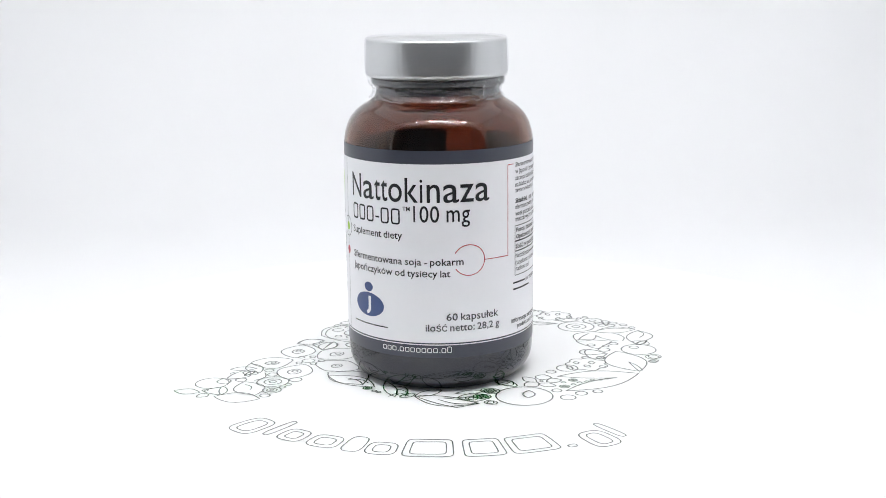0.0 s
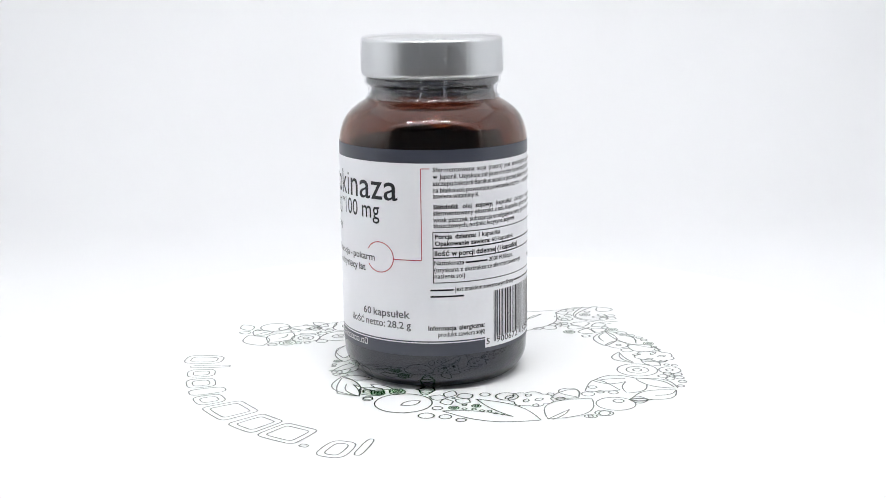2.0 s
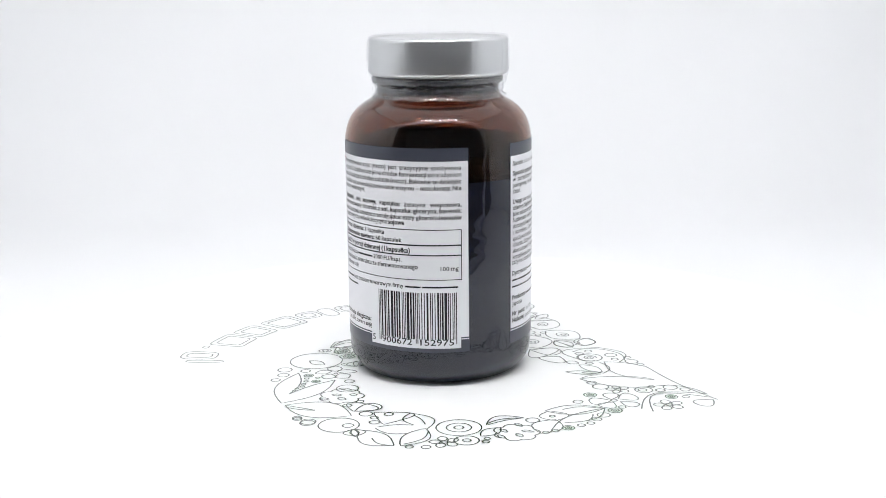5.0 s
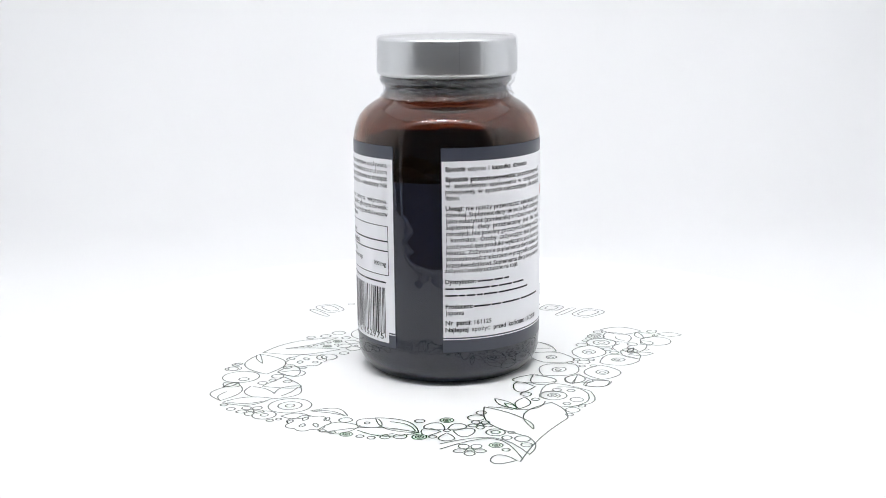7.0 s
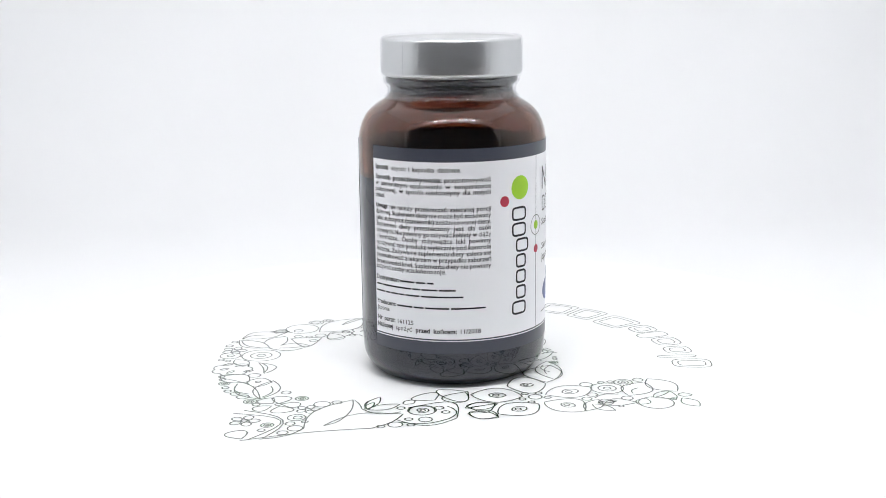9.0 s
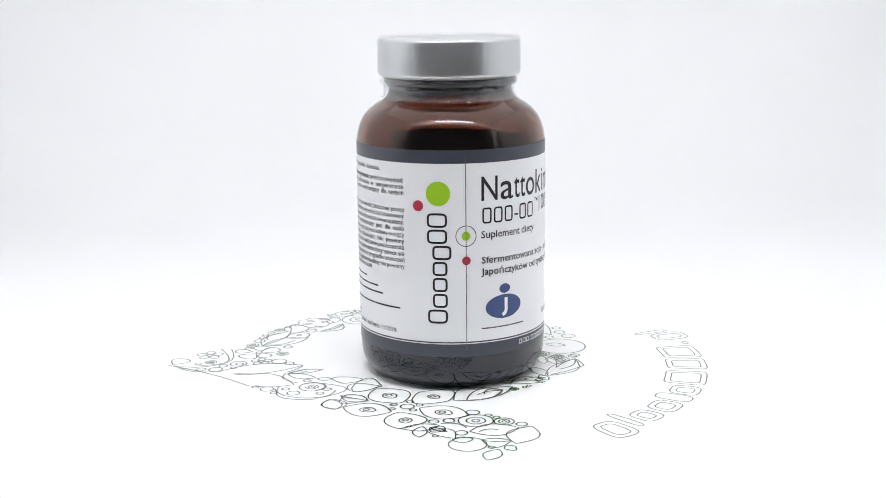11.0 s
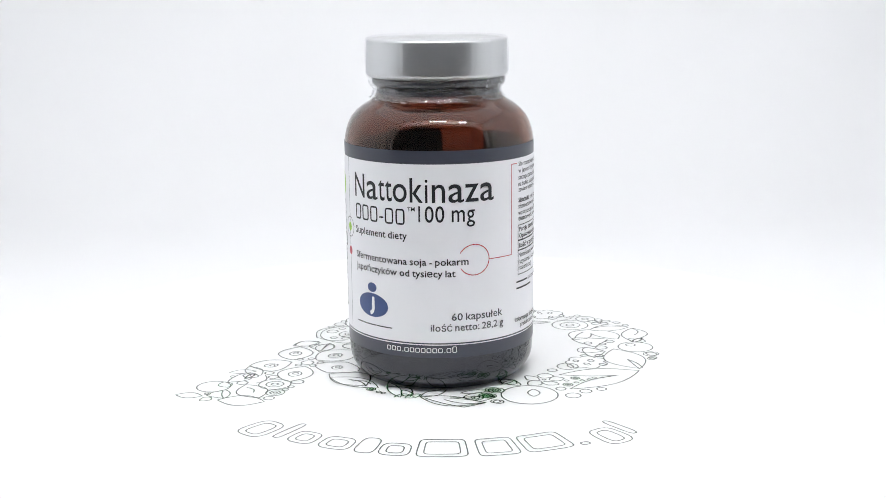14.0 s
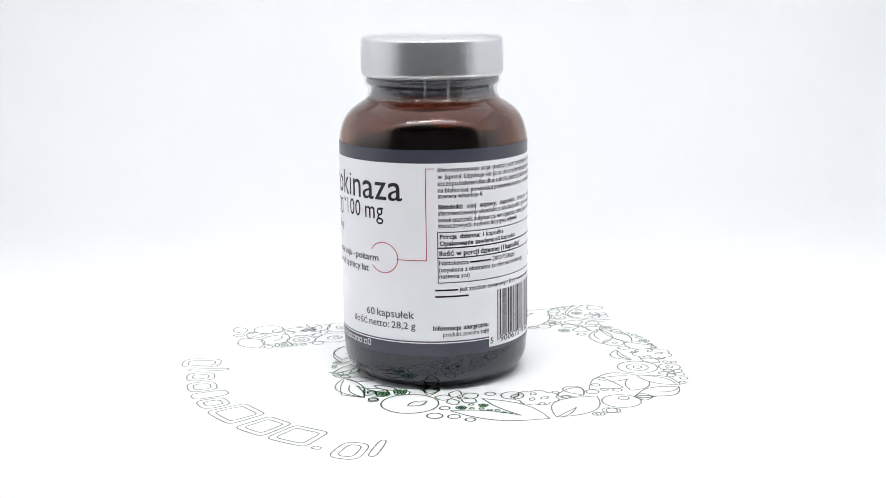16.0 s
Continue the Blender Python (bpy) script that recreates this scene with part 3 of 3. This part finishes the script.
# ---- the clear seal round cap and neck ----
def build_seal():
    def crumple(r, z, a):
        low = max(0.0, min(1.0, (0.0925 - z) / 0.003))
        n = noise.noise(Vector((math.cos(a) * 4, math.sin(a) * 4, z * 700)))
        fold = 1 - 2.2 * abs(noise.noise(Vector((math.cos(a) * 5, math.sin(a) * 5, z * 850 + a * 0.5 + 7))))
        m = noise.noise(Vector((math.cos(a) * 22, math.sin(a) * 22, z * 2500 + 3)))
        loose = 0.55 + 0.75 * max(0.0, math.cos(a - 1.9))
        return r + low * loose * (0.00036 * n + 0.00050 * fold ** 3 + 0.00010 * m) + 0.00003 * n, z + low * (0.0006 * n + 0.00035 * m)
    profile = [(0.0192, 0.10410), (0.0207, 0.10408), (0.0215, 0.1036), (0.0218, 0.1025), (0.0219, 0.0995), (0.0219, 0.0960), (0.0218, 0.0932),
               (0.0214, 0.0922), (0.0208, 0.0914), (0.0209, 0.0907), (0.0206, 0.0900), (0.0199, 0.0893), (0.0195, 0.0886), (0.0196, 0.0879),
               (0.0195, 0.0872), (0.0199, 0.0864), (0.0207, 0.0857)]
    dense = profile[:7]
    for (r0, z0), (r1, z1) in zip(profile[6:], profile[7:]):
        dense += [(r0 + (r1 - r0) * k / 4, z0 + (z1 - z0) * k / 4) for k in (1, 2, 3, 4)]
    seal = part("seal_band", lathe(dense, 360, wave=crumple), FILM, bottle, "clear crumpled shrink film", smooth=True)
    seal.location = CAP_SHIFT
    rng = random.Random(4)
    for a in SEAM_ANGLES:
        bm = bmesh.new()
        for k in range(9):
            z = 0.1020 - k * 0.00175 + rng.uniform(-0.0003, 0.0003)
            r = 0.0221 if z > 0.093 else 0.0212
            if z < 0.0905:
                r = 0.0206
            size = rng.uniform(0.00028, 0.00045)
            centre = Vector((r * math.cos(radians(a)), r * math.sin(radians(a)), z))
            side = Vector((-math.sin(radians(a)), math.cos(radians(a)), 0))
            ring = [centre + side * size * math.cos(t) * rng.uniform(0.8, 1.1) + Vector((0, 0, size * 1.3 * math.sin(t))) for t in (2 * math.pi * i / 12 for i in range(rng.choice((9, 11, 12))))]
            for p, q in zip(ring, ring[1:]):
                bar = bmesh.ops.create_cone(bm, segments=5, radius1=0.00006, radius2=0.00006, depth=(q - p).length * 1.1, cap_ends=True)["verts"]
                turn = (q - p).to_track_quat("Z", "Y").to_matrix().to_4x4()
                bmesh.ops.transform(bm, matrix=Matrix.Translation((p + q) / 2) @ turn, verts=bar)
        part("perforated_seam", bm, BEAD, seal, "row of small raised perforations")
    a = radians(SEAL_WELD)
    bm = box(bmesh.new(), 0.02188, 0.02200, -0.00006, 0.00006, 0.0932, 0.1028)
    bmesh.ops.rotate(bm, verts=bm.verts, cent=(0, 0, 0), matrix=Matrix.Rotation(a, 3, "Z"))
    part("weld_line", bm, FILM, seal)


build_seal()


# ---- what is printed on the turntable ----
G = 1      # the greener ink
PEN = 0.37     # width of the printed lines, mm
LINES = []


def drawn(name, lines, green=0, pen=PEN):
    """Printed outlines in mm on the turntable, as thin ink ribbons: a list of (points, closed)."""
    bm = bmesh.new()
    for points, closed in lines:
        stroke(bm, points, pen, closed)
    for v in bm.verts:
        v.co = Vector((v.co.x / 1000, v.co.y / 1000, 0.00012 + 0.00002 * (len(LINES) % 5)))
    LINES.append(name)
    return part(name, bm, LEAF_PRINT if green else PRINT, turntable)


def along(x0, y0, x1, y1, shape):
    """Points given as (share of the length, share of the length aside) between two ends."""
    d = Vector((x1 - x0, y1 - y0))
    n = Vector((-d.y, d.x))
    return [(x0 + d.x * s + n.x * o, y0 + d.y * s + n.y * o) for s, o in shape]


def blade(w, bend=0.0, n=14, power=0.92):
    up = [(i / n, w / 2 * math.sin(math.pi * i / n) ** power + bend * math.sin(math.pi * i / n)) for i in range(n + 1)]
    down = [(i / n, -w / 2 * math.sin(math.pi * i / n) ** power + bend * math.sin(math.pi * i / n)) for i in range(n - 1, 0, -1)]
    return up + down


def flags(rest):
    """The bend and the ink among the trailing values of a call."""
    bend = [v for v in rest if not isinstance(v, int)]
    return (bend[0] if bend else 0.0), (1 if any(isinstance(v, int) for v in rest) else 0)


def leaf(x0, y0, x1, y1, w, *rest):
    bend, green = flags(rest)
    return drawn("printed_leaf", [(along(x0, y0, x1, y1, blade(w, bend)), True)], green)


def vein(x0, y0, x1, y1, bend, *rest):
    return drawn("printed_vein", [(along(x0, y0, x1, y1, [(i / 8, bend * math.sin(math.pi * i / 8)) for i in range(9)]), False)], flags(rest)[1])


def drop(x0, y0, x1, y1, w, *rest):
    """A petal, round at its first end and pointed at its second."""
    shape = [(s, k * w * 1.35 * s ** 0.5 * (1 - s) ** 1.1) for k, s in
             [(1, (i / 14) ** 1.6) for i in range(15)] + [(-1, (i / 14) ** 1.6) for i in range(13, 0, -1)]]
    return drawn("printed_drop", [(along(x0, y0, x1, y1, shape), True)], flags(rest)[1])


def eye(x0, y0, x1, y1, w, *rest):
    bend, green = flags(rest)
    lines = [(along(x0, y0, x1, y1, blade(w, bend, 16, 0.8)), True)]
    lines.append((along(x0, y0, x1, y1, [(0.34 + 0.34 * s, o * 0.36 + bend) for s, o in blade(0.75, 0.0, 10, 0.6)]), True))
    c = along(x0, y0, x1, y1, [(0.48, bend)])[0]
    r = math.hypot(x1 - x0, y1 - y0) * 0.06
    lines.append((oval(*c, r, r, n=12), True))
    return drawn("printed_seed", lines, green)


def heart(x0, y0, x1, y1, w, *rest):
    shape = [(0.5 - 0.5 * math.cos(t) - 0.16 * abs(math.cos(t / 2)) ** 9 * -1, 0.5 * w * math.sin(t) * (1 + 0.35 * math.cos(t))) for t in (2 * math.pi * i / 26 for i in range(26))]
    return drawn("printed_heart", [(along(x0, y0, x1, y1, shape), True)], flags(rest)[1])


def bud(x0, y0, x1, y1, w, *rest):
    lines = [(along(x0, y0, x1, y1, [(a, 0)] + [(a + (b - a) * s, o) for s, o in blade(0.28, k)][1:]), True)
             for a, b, k in ((0.0, 1.0, 0.0), (0.0, 0.85, w * 0.42), (0.0, 0.85, -w * 0.42))]
    return drawn("printed_bud", lines, flags(rest)[1])


def ring(x, y, r, *rest):
    return drawn("printed_ring", [(oval(x, y, r, r, n=20 if r < 2 else 36), True)], flags(rest)[1])


def rings(x, y, r, *rest):
    return drawn("printed_ring", [(oval(x, y, r * k, r * k, n=30), True) for k in (1.0, 0.55)] + [(oval(x, y, r * 0.22, r * 0.22, n=10), True)], flags(rest)[1])


def flower(x, y, r, *rest):
    lines = [(along(x, y, x + r * math.cos(a), y + r * math.sin(a), [(0.25 + 0.75 * s, o) for s, o in blade(0.62, 0, 12, 0.6)]), True) for a in (2 * math.pi * (i + 0.2) / 5 for i in range(5))]
    return drawn("printed_flower", lines + [(oval(x, y, r * 0.2, r * 0.2, n=12), True)], flags(rest)[1])


def cloud(x, y, r, *rest):
    """A berry cluster with a bumpy outline."""
    shape = [(x + r * (0.80 + 0.20 * abs(math.sin(t * 3.5)) ** 0.8) * math.cos(t), y + r * (0.80 + 0.20 * abs(math.sin(t * 3.5)) ** 0.8) * math.sin(t)) for t in (2 * math.pi * i / 60 for i in range(60))]
    return drawn("printed_berry", [(shape, True)], flags(rest)[1])


def spiral(x, y, r, *rest):
    curl = [(x + (r * 0.55 - r * 0.50 * i / 40) * math.cos(i * 0.33 + 2), y + (r * 0.55 - r * 0.50 * i / 40) * math.sin(i * 0.33 + 2)) for i in range(40)]
    return drawn("printed_spiral", [(oval(x, y, r, r, n=44), True), (oval(x, y, r * 0.9, r * 0.9, -150, 60, 30), False), (curl, False)], flags(rest)[1])


def block_word():
    """The ring of outlined letters as plain hollow blocks, bottoms outwards."""
    def block(a0, a1, r0, r1, hole=True, power=0.28):
        def turned(grow_a, grow_r):
            edge = oval((a0 + a1) / 2, (r0 + r1) / 2, (a1 - a0) / 2 - grow_a, (r1 - r0) / 2 - grow_r, n=48, power=power)
            return [(r * math.cos(radians(a)), r * math.sin(radians(a))) for a, r in edge]
        lines = [(turned(0, 0), True)]
        if hole:
            lines.append((turned(min(1.35, (a1 - a0) * 0.3), 1.8), True))
        drawn("block_letter", lines, 0, 0.34)
    # the word's own ring lies a little off the turntable's centre
    for a0, a1, r0, r1, hole in ((-136.4, -129.9, -8.7, 3.6, 1), (-128.4, -126.6, -12.6, 0, 0), (-125.1, -119.4, -8.6, 0, 1),
                                 (-118.0, -111.4, -8.8, 0, 1), (-110.4, -106.3, -11.0, 0, 0), (-105.6, -99.6, -8.8, 0, 1),
                                 (-98.3, -88.6, -12.6, 0, 2), (-86.6, -78.8, -12.4, 0, 2), (-77.6, -68.3, -12.4, 0, 2),
                                 (-67.0, -65.3, -1.9, 0, 0), (-62.6, -56.8, -8.4, 3.6, 1), (-55.9, -54.2, -12.2, 0, 0)):
        base = 81.3 + 0.036 * (a0 + 136)
        block(a0, a1, base + r0, base + r1, hole > 0, 0.28 if hole == 2 else 0.6)


block_word()

ring(23.3, -34.7, 8.42)
leaf(24.4, -36.5, 25.0, -29.7, 0.53, -0.01)
ring(13.6, -40.5, 1.50)
ring(36.1, -36.3, 2.24)
ring(40.4, -32.8, 1.76)
ring(45.4, -31.2, 1.43)
ring(33.3, -30.0, 1.47)
ring(33.1, -11.7, 1.51)
leaf(24.2, -20.3, 27.6, -18.1, 1.51, 0.03)
leaf(29.2, -19.4, 30.8, -14.4, 0.95, -0.05)
leaf(30.9, -21.3, 35.7, -19.7, 0.85, 0.05)
leaf(30.0, -26.3, 31.7, -22.8, 1.37, -0.01)
leaf(23.9, -25.5, 28.2, -22.1, 0.86, -0.05)
ring(29.4, -20.7, 0.50)
vein(36.1, -30.4, 60.1, -14.3, -0.16)
vein(34.6, -16.3, 60.1, -14.3, 0.16)
vein(34.6, -16.3, 52.9, -18.3, -0.06)
vein(36.1, -30.4, 52.9, -18.3, 0.10)
rings(36.0, -26.1, 1.47, G)
ring(36.1, -22.2, 0.66, G)
rings(39.1, -20.2, 1.31, G)
ring(38.8, -24.4, 0.65, G)
ring(40.9, -22.6, 0.65, G)
ring(43.2, -21.5, 0.65, G)
ring(45.0, -20.2, 0.65, G)
ring(47.5, -20.2, 0.48, G)
ring(49.6, -19.3, 0.48, G)
leaf(60.7, -12.2, 56.3, 9.6, 0.59, 0.03)
vein(60.7, -12.2, 58.8, -2.0, 0.01)
vein(61.8, -11.5, 58.8, -2.0, -0.08)
ring(67.2, -1.1, 1.27)
ring(68.0, 3.5, 2.07)
cloud(45.1, -4.2, 6.78)
ring(38.5, -7.8, 3.34)
leaf(38.5, -7.8, 40.3, -7.4, 2.20, 0.00)
leaf(41.0, -2.6, 42.8, -2.1, 1.19, 0.00)
leaf(44.3, -6.6, 45.8, -5.7, 1.61, 0.03)
leaf(45.8, -2.6, 47.8, -2.6, 1.47, 0.00)
leaf(49.0, -7.3, 50.6, -6.2, 1.29, 0.00)
leaf(45.3, 2.4, 45.7, 4.4, 1.24, 0.00)
drop(46.0, 6.4, 53.1, 7.4, 1.45)
ring(50.4, 2.8, 1.32)
vein(3.4, -44.3, 9.9, -40.9, -0.02)
vein(-7.9, -34.9, 3.4, -44.3, -0.05)
vein(-0.5, -35.8, 9.9, -40.9, 0.06)
vein(-0.5, -35.8, 10.5, -33.8, -0.05)
ring(8.0, -36.6, 1.36, G)
rings(11.4, -35.1, 2.03, G)
rings(13.9, -29.8, 2.37, G)
drop(44.3, 10.0, 52.9, 7.7, 0.68)
ring(52.6, 11.8, 1.91)
ring(53.7, 15.9, 1.11)
ring(56.6, 18.4, 1.42)
ring(50.3, 2.6, 1.28)
leaf(50.3, 12.9, 56.3, 21.6, 1.03, 0.48)
ring(49.0, 17.3, 1.29)
vein(44.8, 21.8, 52.1, 33.7, 0.32)
vein(44.8, 21.8, 51.9, 28.7, -0.26)
vein(59.0, 21.5, 51.9, 28.7, 0.11)
vein(59.9, 21.5, 58.1, 31.4, -0.21)
vein(45.4, 23.2, 49.6, 31.0, 0.07)
leaf(66.4, 35.9, 52.1, 33.1, 0.51, -0.06)
vein(53.6, 35.2, 65.0, 35.8, 0.17)
ring(64.0, 11.7, 5.71)
ring(62.8, 14.1, 1.55)
bud(64.2, 17.1, 68.4, 22.2, 0.78)
vein(64.7, 17.1, 67.2, 34.3, 0.23)
vein(66.6, 20.8, 67.2, 34.3, -0.32)
vein(66.4, 25.9, 67.2, 34.3, -0.20)
ring(66.5, -1.9, 1.23)
ring(67.1, 3.0, 2.14)
ring(65.6, 38.2, 1.07)
rings(46.2, 40.1, 6.31)
flower(57.2, 43.6, 4.24)
ring(63.1, 41.9, 1.24)
ring(52.9, 47.7, 3.40)
ring(52.8, 47.7, 1.13)
ring(50.7, 52.5, 0.96)
ring(48.4, 51.3, 0.80)
leaf(40.1, 45.0, 29.0, 50.0, 0.34, 0.22)
vein(39.5, 44.6, 30.2, 49.0, 0.15)
leaf(48.0, 48.9, 39.5, 49.4, 0.56, 0.00)
ring(29.4, 53.3, 1.91)
cloud(39.9, 55.0, 6.50)
leaf(41.6, 51.2, 40.1, 51.7, 1.89, 0.00)
leaf(35.5, 52.0, 34.0, 52.5, 1.93, 0.04)
leaf(42.1, 56.7, 40.5, 57.2, 1.68, 0.00)
leaf(38.3, 56.9, 36.9, 56.5, 2.30, -0.31)
leaf(45.7, 53.3, 44.2, 53.8, 1.92, 0.02)
leaf(36.7, 61.0, 25.1, 58.1, 0.73, 0.03)
vein(34.6, 62.5, 8.8, 64.4, 0.15)
vein(25.9, 61.6, 8.8, 64.4, -0.23, G)
vein(24.2, 63.5, 15.3, 64.4, -0.22, G)
leaf(25.8, 58.5, 20.2, 52.8, 1.06, -0.07)
ring(23.3, 55.9, 0.79)
leaf(21.0, 51.8, 9.0, 64.4, 0.46, -0.00)
vein(17.0, 55.3, 9.9, 63.0, 0.17, G)
ring(8.6, 55.3, 1.42)
rings(1.0, 54.8, 1.90, G)
ring(35.3, 61.6, 0.93)
ring(32.6, 63.0, 0.93)
rings(28.7, 64.6, 1.70, G)
ring(24.9, 66.5, 1.07)
ring(21.8, 67.6, 1.07)
ring(18.1, 67.3, 1.38)
ring(14.0, 67.1, 1.84)
rings(8.8, 67.8, 1.99, G)
ring(5.2, 68.0, 1.07)
drop(6.4, 57.8, 1.8, 62.5, 0.88)
drop(-3.8, 58.8, 1.0, 62.1, 0.78)
drop(8.3, 63.9, 2.9, 63.8, 1.03)
drop(-5.9, 66.0, -0.5, 63.5, 1.13)
drop(1.6, 71.2, 1.3, 65.2, 0.73)
ring(1.2, 63.0, 0.93)
flower(-8.2, 59.0, 3.60)
ring(-7.3, 53.4, 2.39)
ring(-9.0, 49.3, 1.45)
ring(-12.0, 65.5, 2.62)
ring(-12.0, 65.1, 1.23, G)
ring(-16.3, 65.7, 0.92)
ring(-14.8, 69.6, 1.37)
ring(-18.9, 70.7, 2.12)
ring(-19.6, 75.3, 1.50)
vein(-10.1, 44.3, -20.6, 69.0, -0.18)
vein(-20.6, 69.0, -19.5, 82.7, 0.14)
vein(-10.1, 44.3, -21.7, 56.8, 0.07)
vein(-21.7, 56.8, -22.5, 63.6, 0.10)
vein(-22.5, 63.6, -29.9, 41.4, 0.23)
vein(-29.9, 41.4, -33.0, 55.0, 0.10)
vein(-33.0, 55.0, -16.9, 87.2, -0.04)
vein(3.3, 77.0, -17.6, 84.8, 0.51)
vein(3.3, 73.3, -19.6, 81.8, 0.35)
flower(-4.4, 78.0, 4.53)
rings(-11.5, 75.0, 1.81, G)
ring(-13.9, 78.5, 1.04)
drop(-9.5, 84.7, -16.1, 86.2, 0.93)
vein(-11.2, 44.3, -18.2, 47.2, 0.05)
vein(-18.9, 47.4, -28.1, 40.6, -0.24)
leaf(-13.6, 36.9, -19.4, 46.2, 0.31, -0.02)
leaf(-19.9, 46.5, -22.5, 36.5, 0.43, -0.03)
leaf(-16.2, 41.2, -19.3, 46.8, 0.31, 0.01, G)
vein(-14.3, 42.0, -20.9, 46.1, -0.17)
leaf(-21.4, 33.8, -24.8, 33.4, 1.25, 0.00)
drop(-19.9, 26.6, -26.5, 26.7, 1.46)
drop(-30.8, 24.4, -27.0, 15.1, 0.79)
ring(-25.5, 38.5, 1.14)
spiral(-31.0, 35.2, 4.06)
vein(-26.8, 36.9, -42.6, 32.0, 0.64)
vein(-42.6, 32.0, -32.2, 45.5, 0.32)
vein(-33.0, 27.4, -41.5, 34.0, 0.23)
vein(-41.5, 34.0, -34.7, 46.0, 0.18, G)
ring(-32.7, 30.2, 1.31)
ring(-36.8, 31.2, 1.14)
ring(-37.5, 39.3, 1.92)
ring(-34.2, 42.7, 1.11)
ring(-35.2, 48.3, 2.04)
ring(-38.2, 45.1, 1.10)
ring(-33.8, 52.3, 1.09)
leaf(-36.6, 23.2, -40.8, 15.8, 1.06, -0.26)
vein(-38.0, 24.8, -39.7, 19.6, 0.04)
leaf(-41.2, 26.2, -50.2, 23.1, 0.77, 0.03)
eye(-30.0, 15.6, -41.4, 5.3, 0.84, 0.02)
eye(-31.4, 2.2, -37.7, -8.0, 1.32, 0.00)
eye(-44.9, -0.9, -49.3, -15.9, 0.71, -0.03)
eye(-47.9, 21.0, -49.3, 6.5, 0.78, -0.01)
eye(-49.4, 4.1, -62.7, 1.2, 0.88, 0.13)
ring(-44.3, 2.9, 2.00)
ring(-43.3, 7.1, 0.99)
ring(-40.0, 3.0, 1.01)
ring(-42.4, -0.3, 1.01)
ring(-46.9, 6.9, 0.99)
ring(-47.1, 0.6, 1.00)
drop(-26.6, 23.1, -27.4, 14.5, 1.55)
leaf(-37.6, 24.5, -41.2, 15.3, 0.61, -0.01)
vein(-38.7, 24.0, -40.7, 15.9, 0.02)
leaf(-41.7, 27.1, -49.6, 22.7, 0.66, -0.02)
vein(-36.9, -9.4, -25.2, -22.3, 0.47)
vein(-36.9, -9.4, -25.2, -22.3, -0.25)
vein(-30.7, -15.4, -25.2, -22.3, 0.14)
ring(-46.3, -16.6, 1.93, G)
ring(-48.0, -21.4, 0.96, G)
ring(-49.5, -23.9, 0.95, G)
rings(-53.1, -18.6, 4.90)
ring(-54.1, -11.1, 1.59)
rings(-52.4, -26.5, 2.82, G)
ring(-53.8, -31.6, 1.55)
ring(-55.7, -7.1, 1.43, G)
leaf(-61.9, -18.3, -56.8, -31.2, 0.68, -0.01)
vein(-61.4, -20.9, -59.0, -25.8, 0.21, G)
leaf(-68.9, -32.0, -55.0, -34.6, 0.64, 0.02)
leaf(-62.7, 0.6, -58.3, -9.2, 0.50, -0.03)
leaf(-68.4, -5.5, -60.0, -4.8, 0.47, 0.03)
leaf(-62.9, -6.2, -67.8, -15.4, 0.56, 0.17)
bud(-60.2, -7.0, -62.9, -12.3, 0.70)
vein(-56.8, -9.3, -59.1, -17.0, 0.23)
ring(-63.2, -16.3, 1.70)
ring(-66.8, -9.7, 0.77)
ring(-71.6, -19.4, 5.12)
leaf(-69.0, -14.7, -67.2, -20.2, 0.74, -0.04, G)
leaf(-67.7, -22.6, -67.2, -30.6, 0.87, -0.23, G)
vein(-68.2, -23.5, -67.4, -30.2, -0.07, G)
leaf(-82.0, -26.2, -73.9, -28.2, 0.59, 0.02, G)
leaf(-73.4, -29.5, -71.0, -32.1, 1.12, -0.14, G)
ring(-72.6, -26.0, 0.89, G)
leaf(9.3, -40.9, -9.3, -33.5, 0.42, 0.07)
vein(9.3, -40.9, -2.1, -37.1, 0.16)
rings(10.3, -34.4, 2.04, G)
rings(12.6, -29.3, 2.06, G)
ring(12.7, -39.8, 1.41)
bud(20.2, -20.3, 15.8, -24.3, 1.56, G)
leaf(-15.0, -34.1, -18.3, -19.4, 0.25, G)
vein(-16.9, -33.9, -10.9, -33.8, 0.50, G)
leaf(-36.4, -13.2, -21.5, -24.7, 0.43, 0.04)
leaf(8.4, -39.4, 8.2, -31.3, 1.12)
leaf(-13.6, -34.6, -9.0, -31.5, 0.56, G)
leaf(2.9, -31.7, 11.7, -29.6, 0.35)
ring(7.1, -36.1, 1.22)
vein(-30.0, -17.4, -23.7, -20.8, 0.24)
rings(-23.6, -25.5, 1.35, G)
ring(-21.4, -28.4, 0.71)
ring(-20.0, -29.6, 0.63)
vein(-19.8, -23.8, -12.0, -33.8, 0.38, G)
heart(-12.0, -33.8, -14.1, -27.5, 0.48, G)
leaf(-9.1, -33.9, -1.1, -28.0, 0.44)


# ---- what moves ----
def motions():
    """The turntable turns steadily and carries the bottle, which stands a little off its centre."""
    turns, rounds = [], []
    for i in range(65):
        t = SECONDS * i / 64
        a = SPIN * t
        c, s = math.cos(radians(a)), math.sin(radians(a))
        turns.append((t, pose(0, 0, 0, 0, 0, a)))
        rounds.append((t, pose(AXIS[0] * c - AXIS[1] * s, AXIS[0] * s + AXIS[1] * c, 0, 0, 0, a)))
    walk(turntable, turns)
    walk(bottle, rounds)


motions()
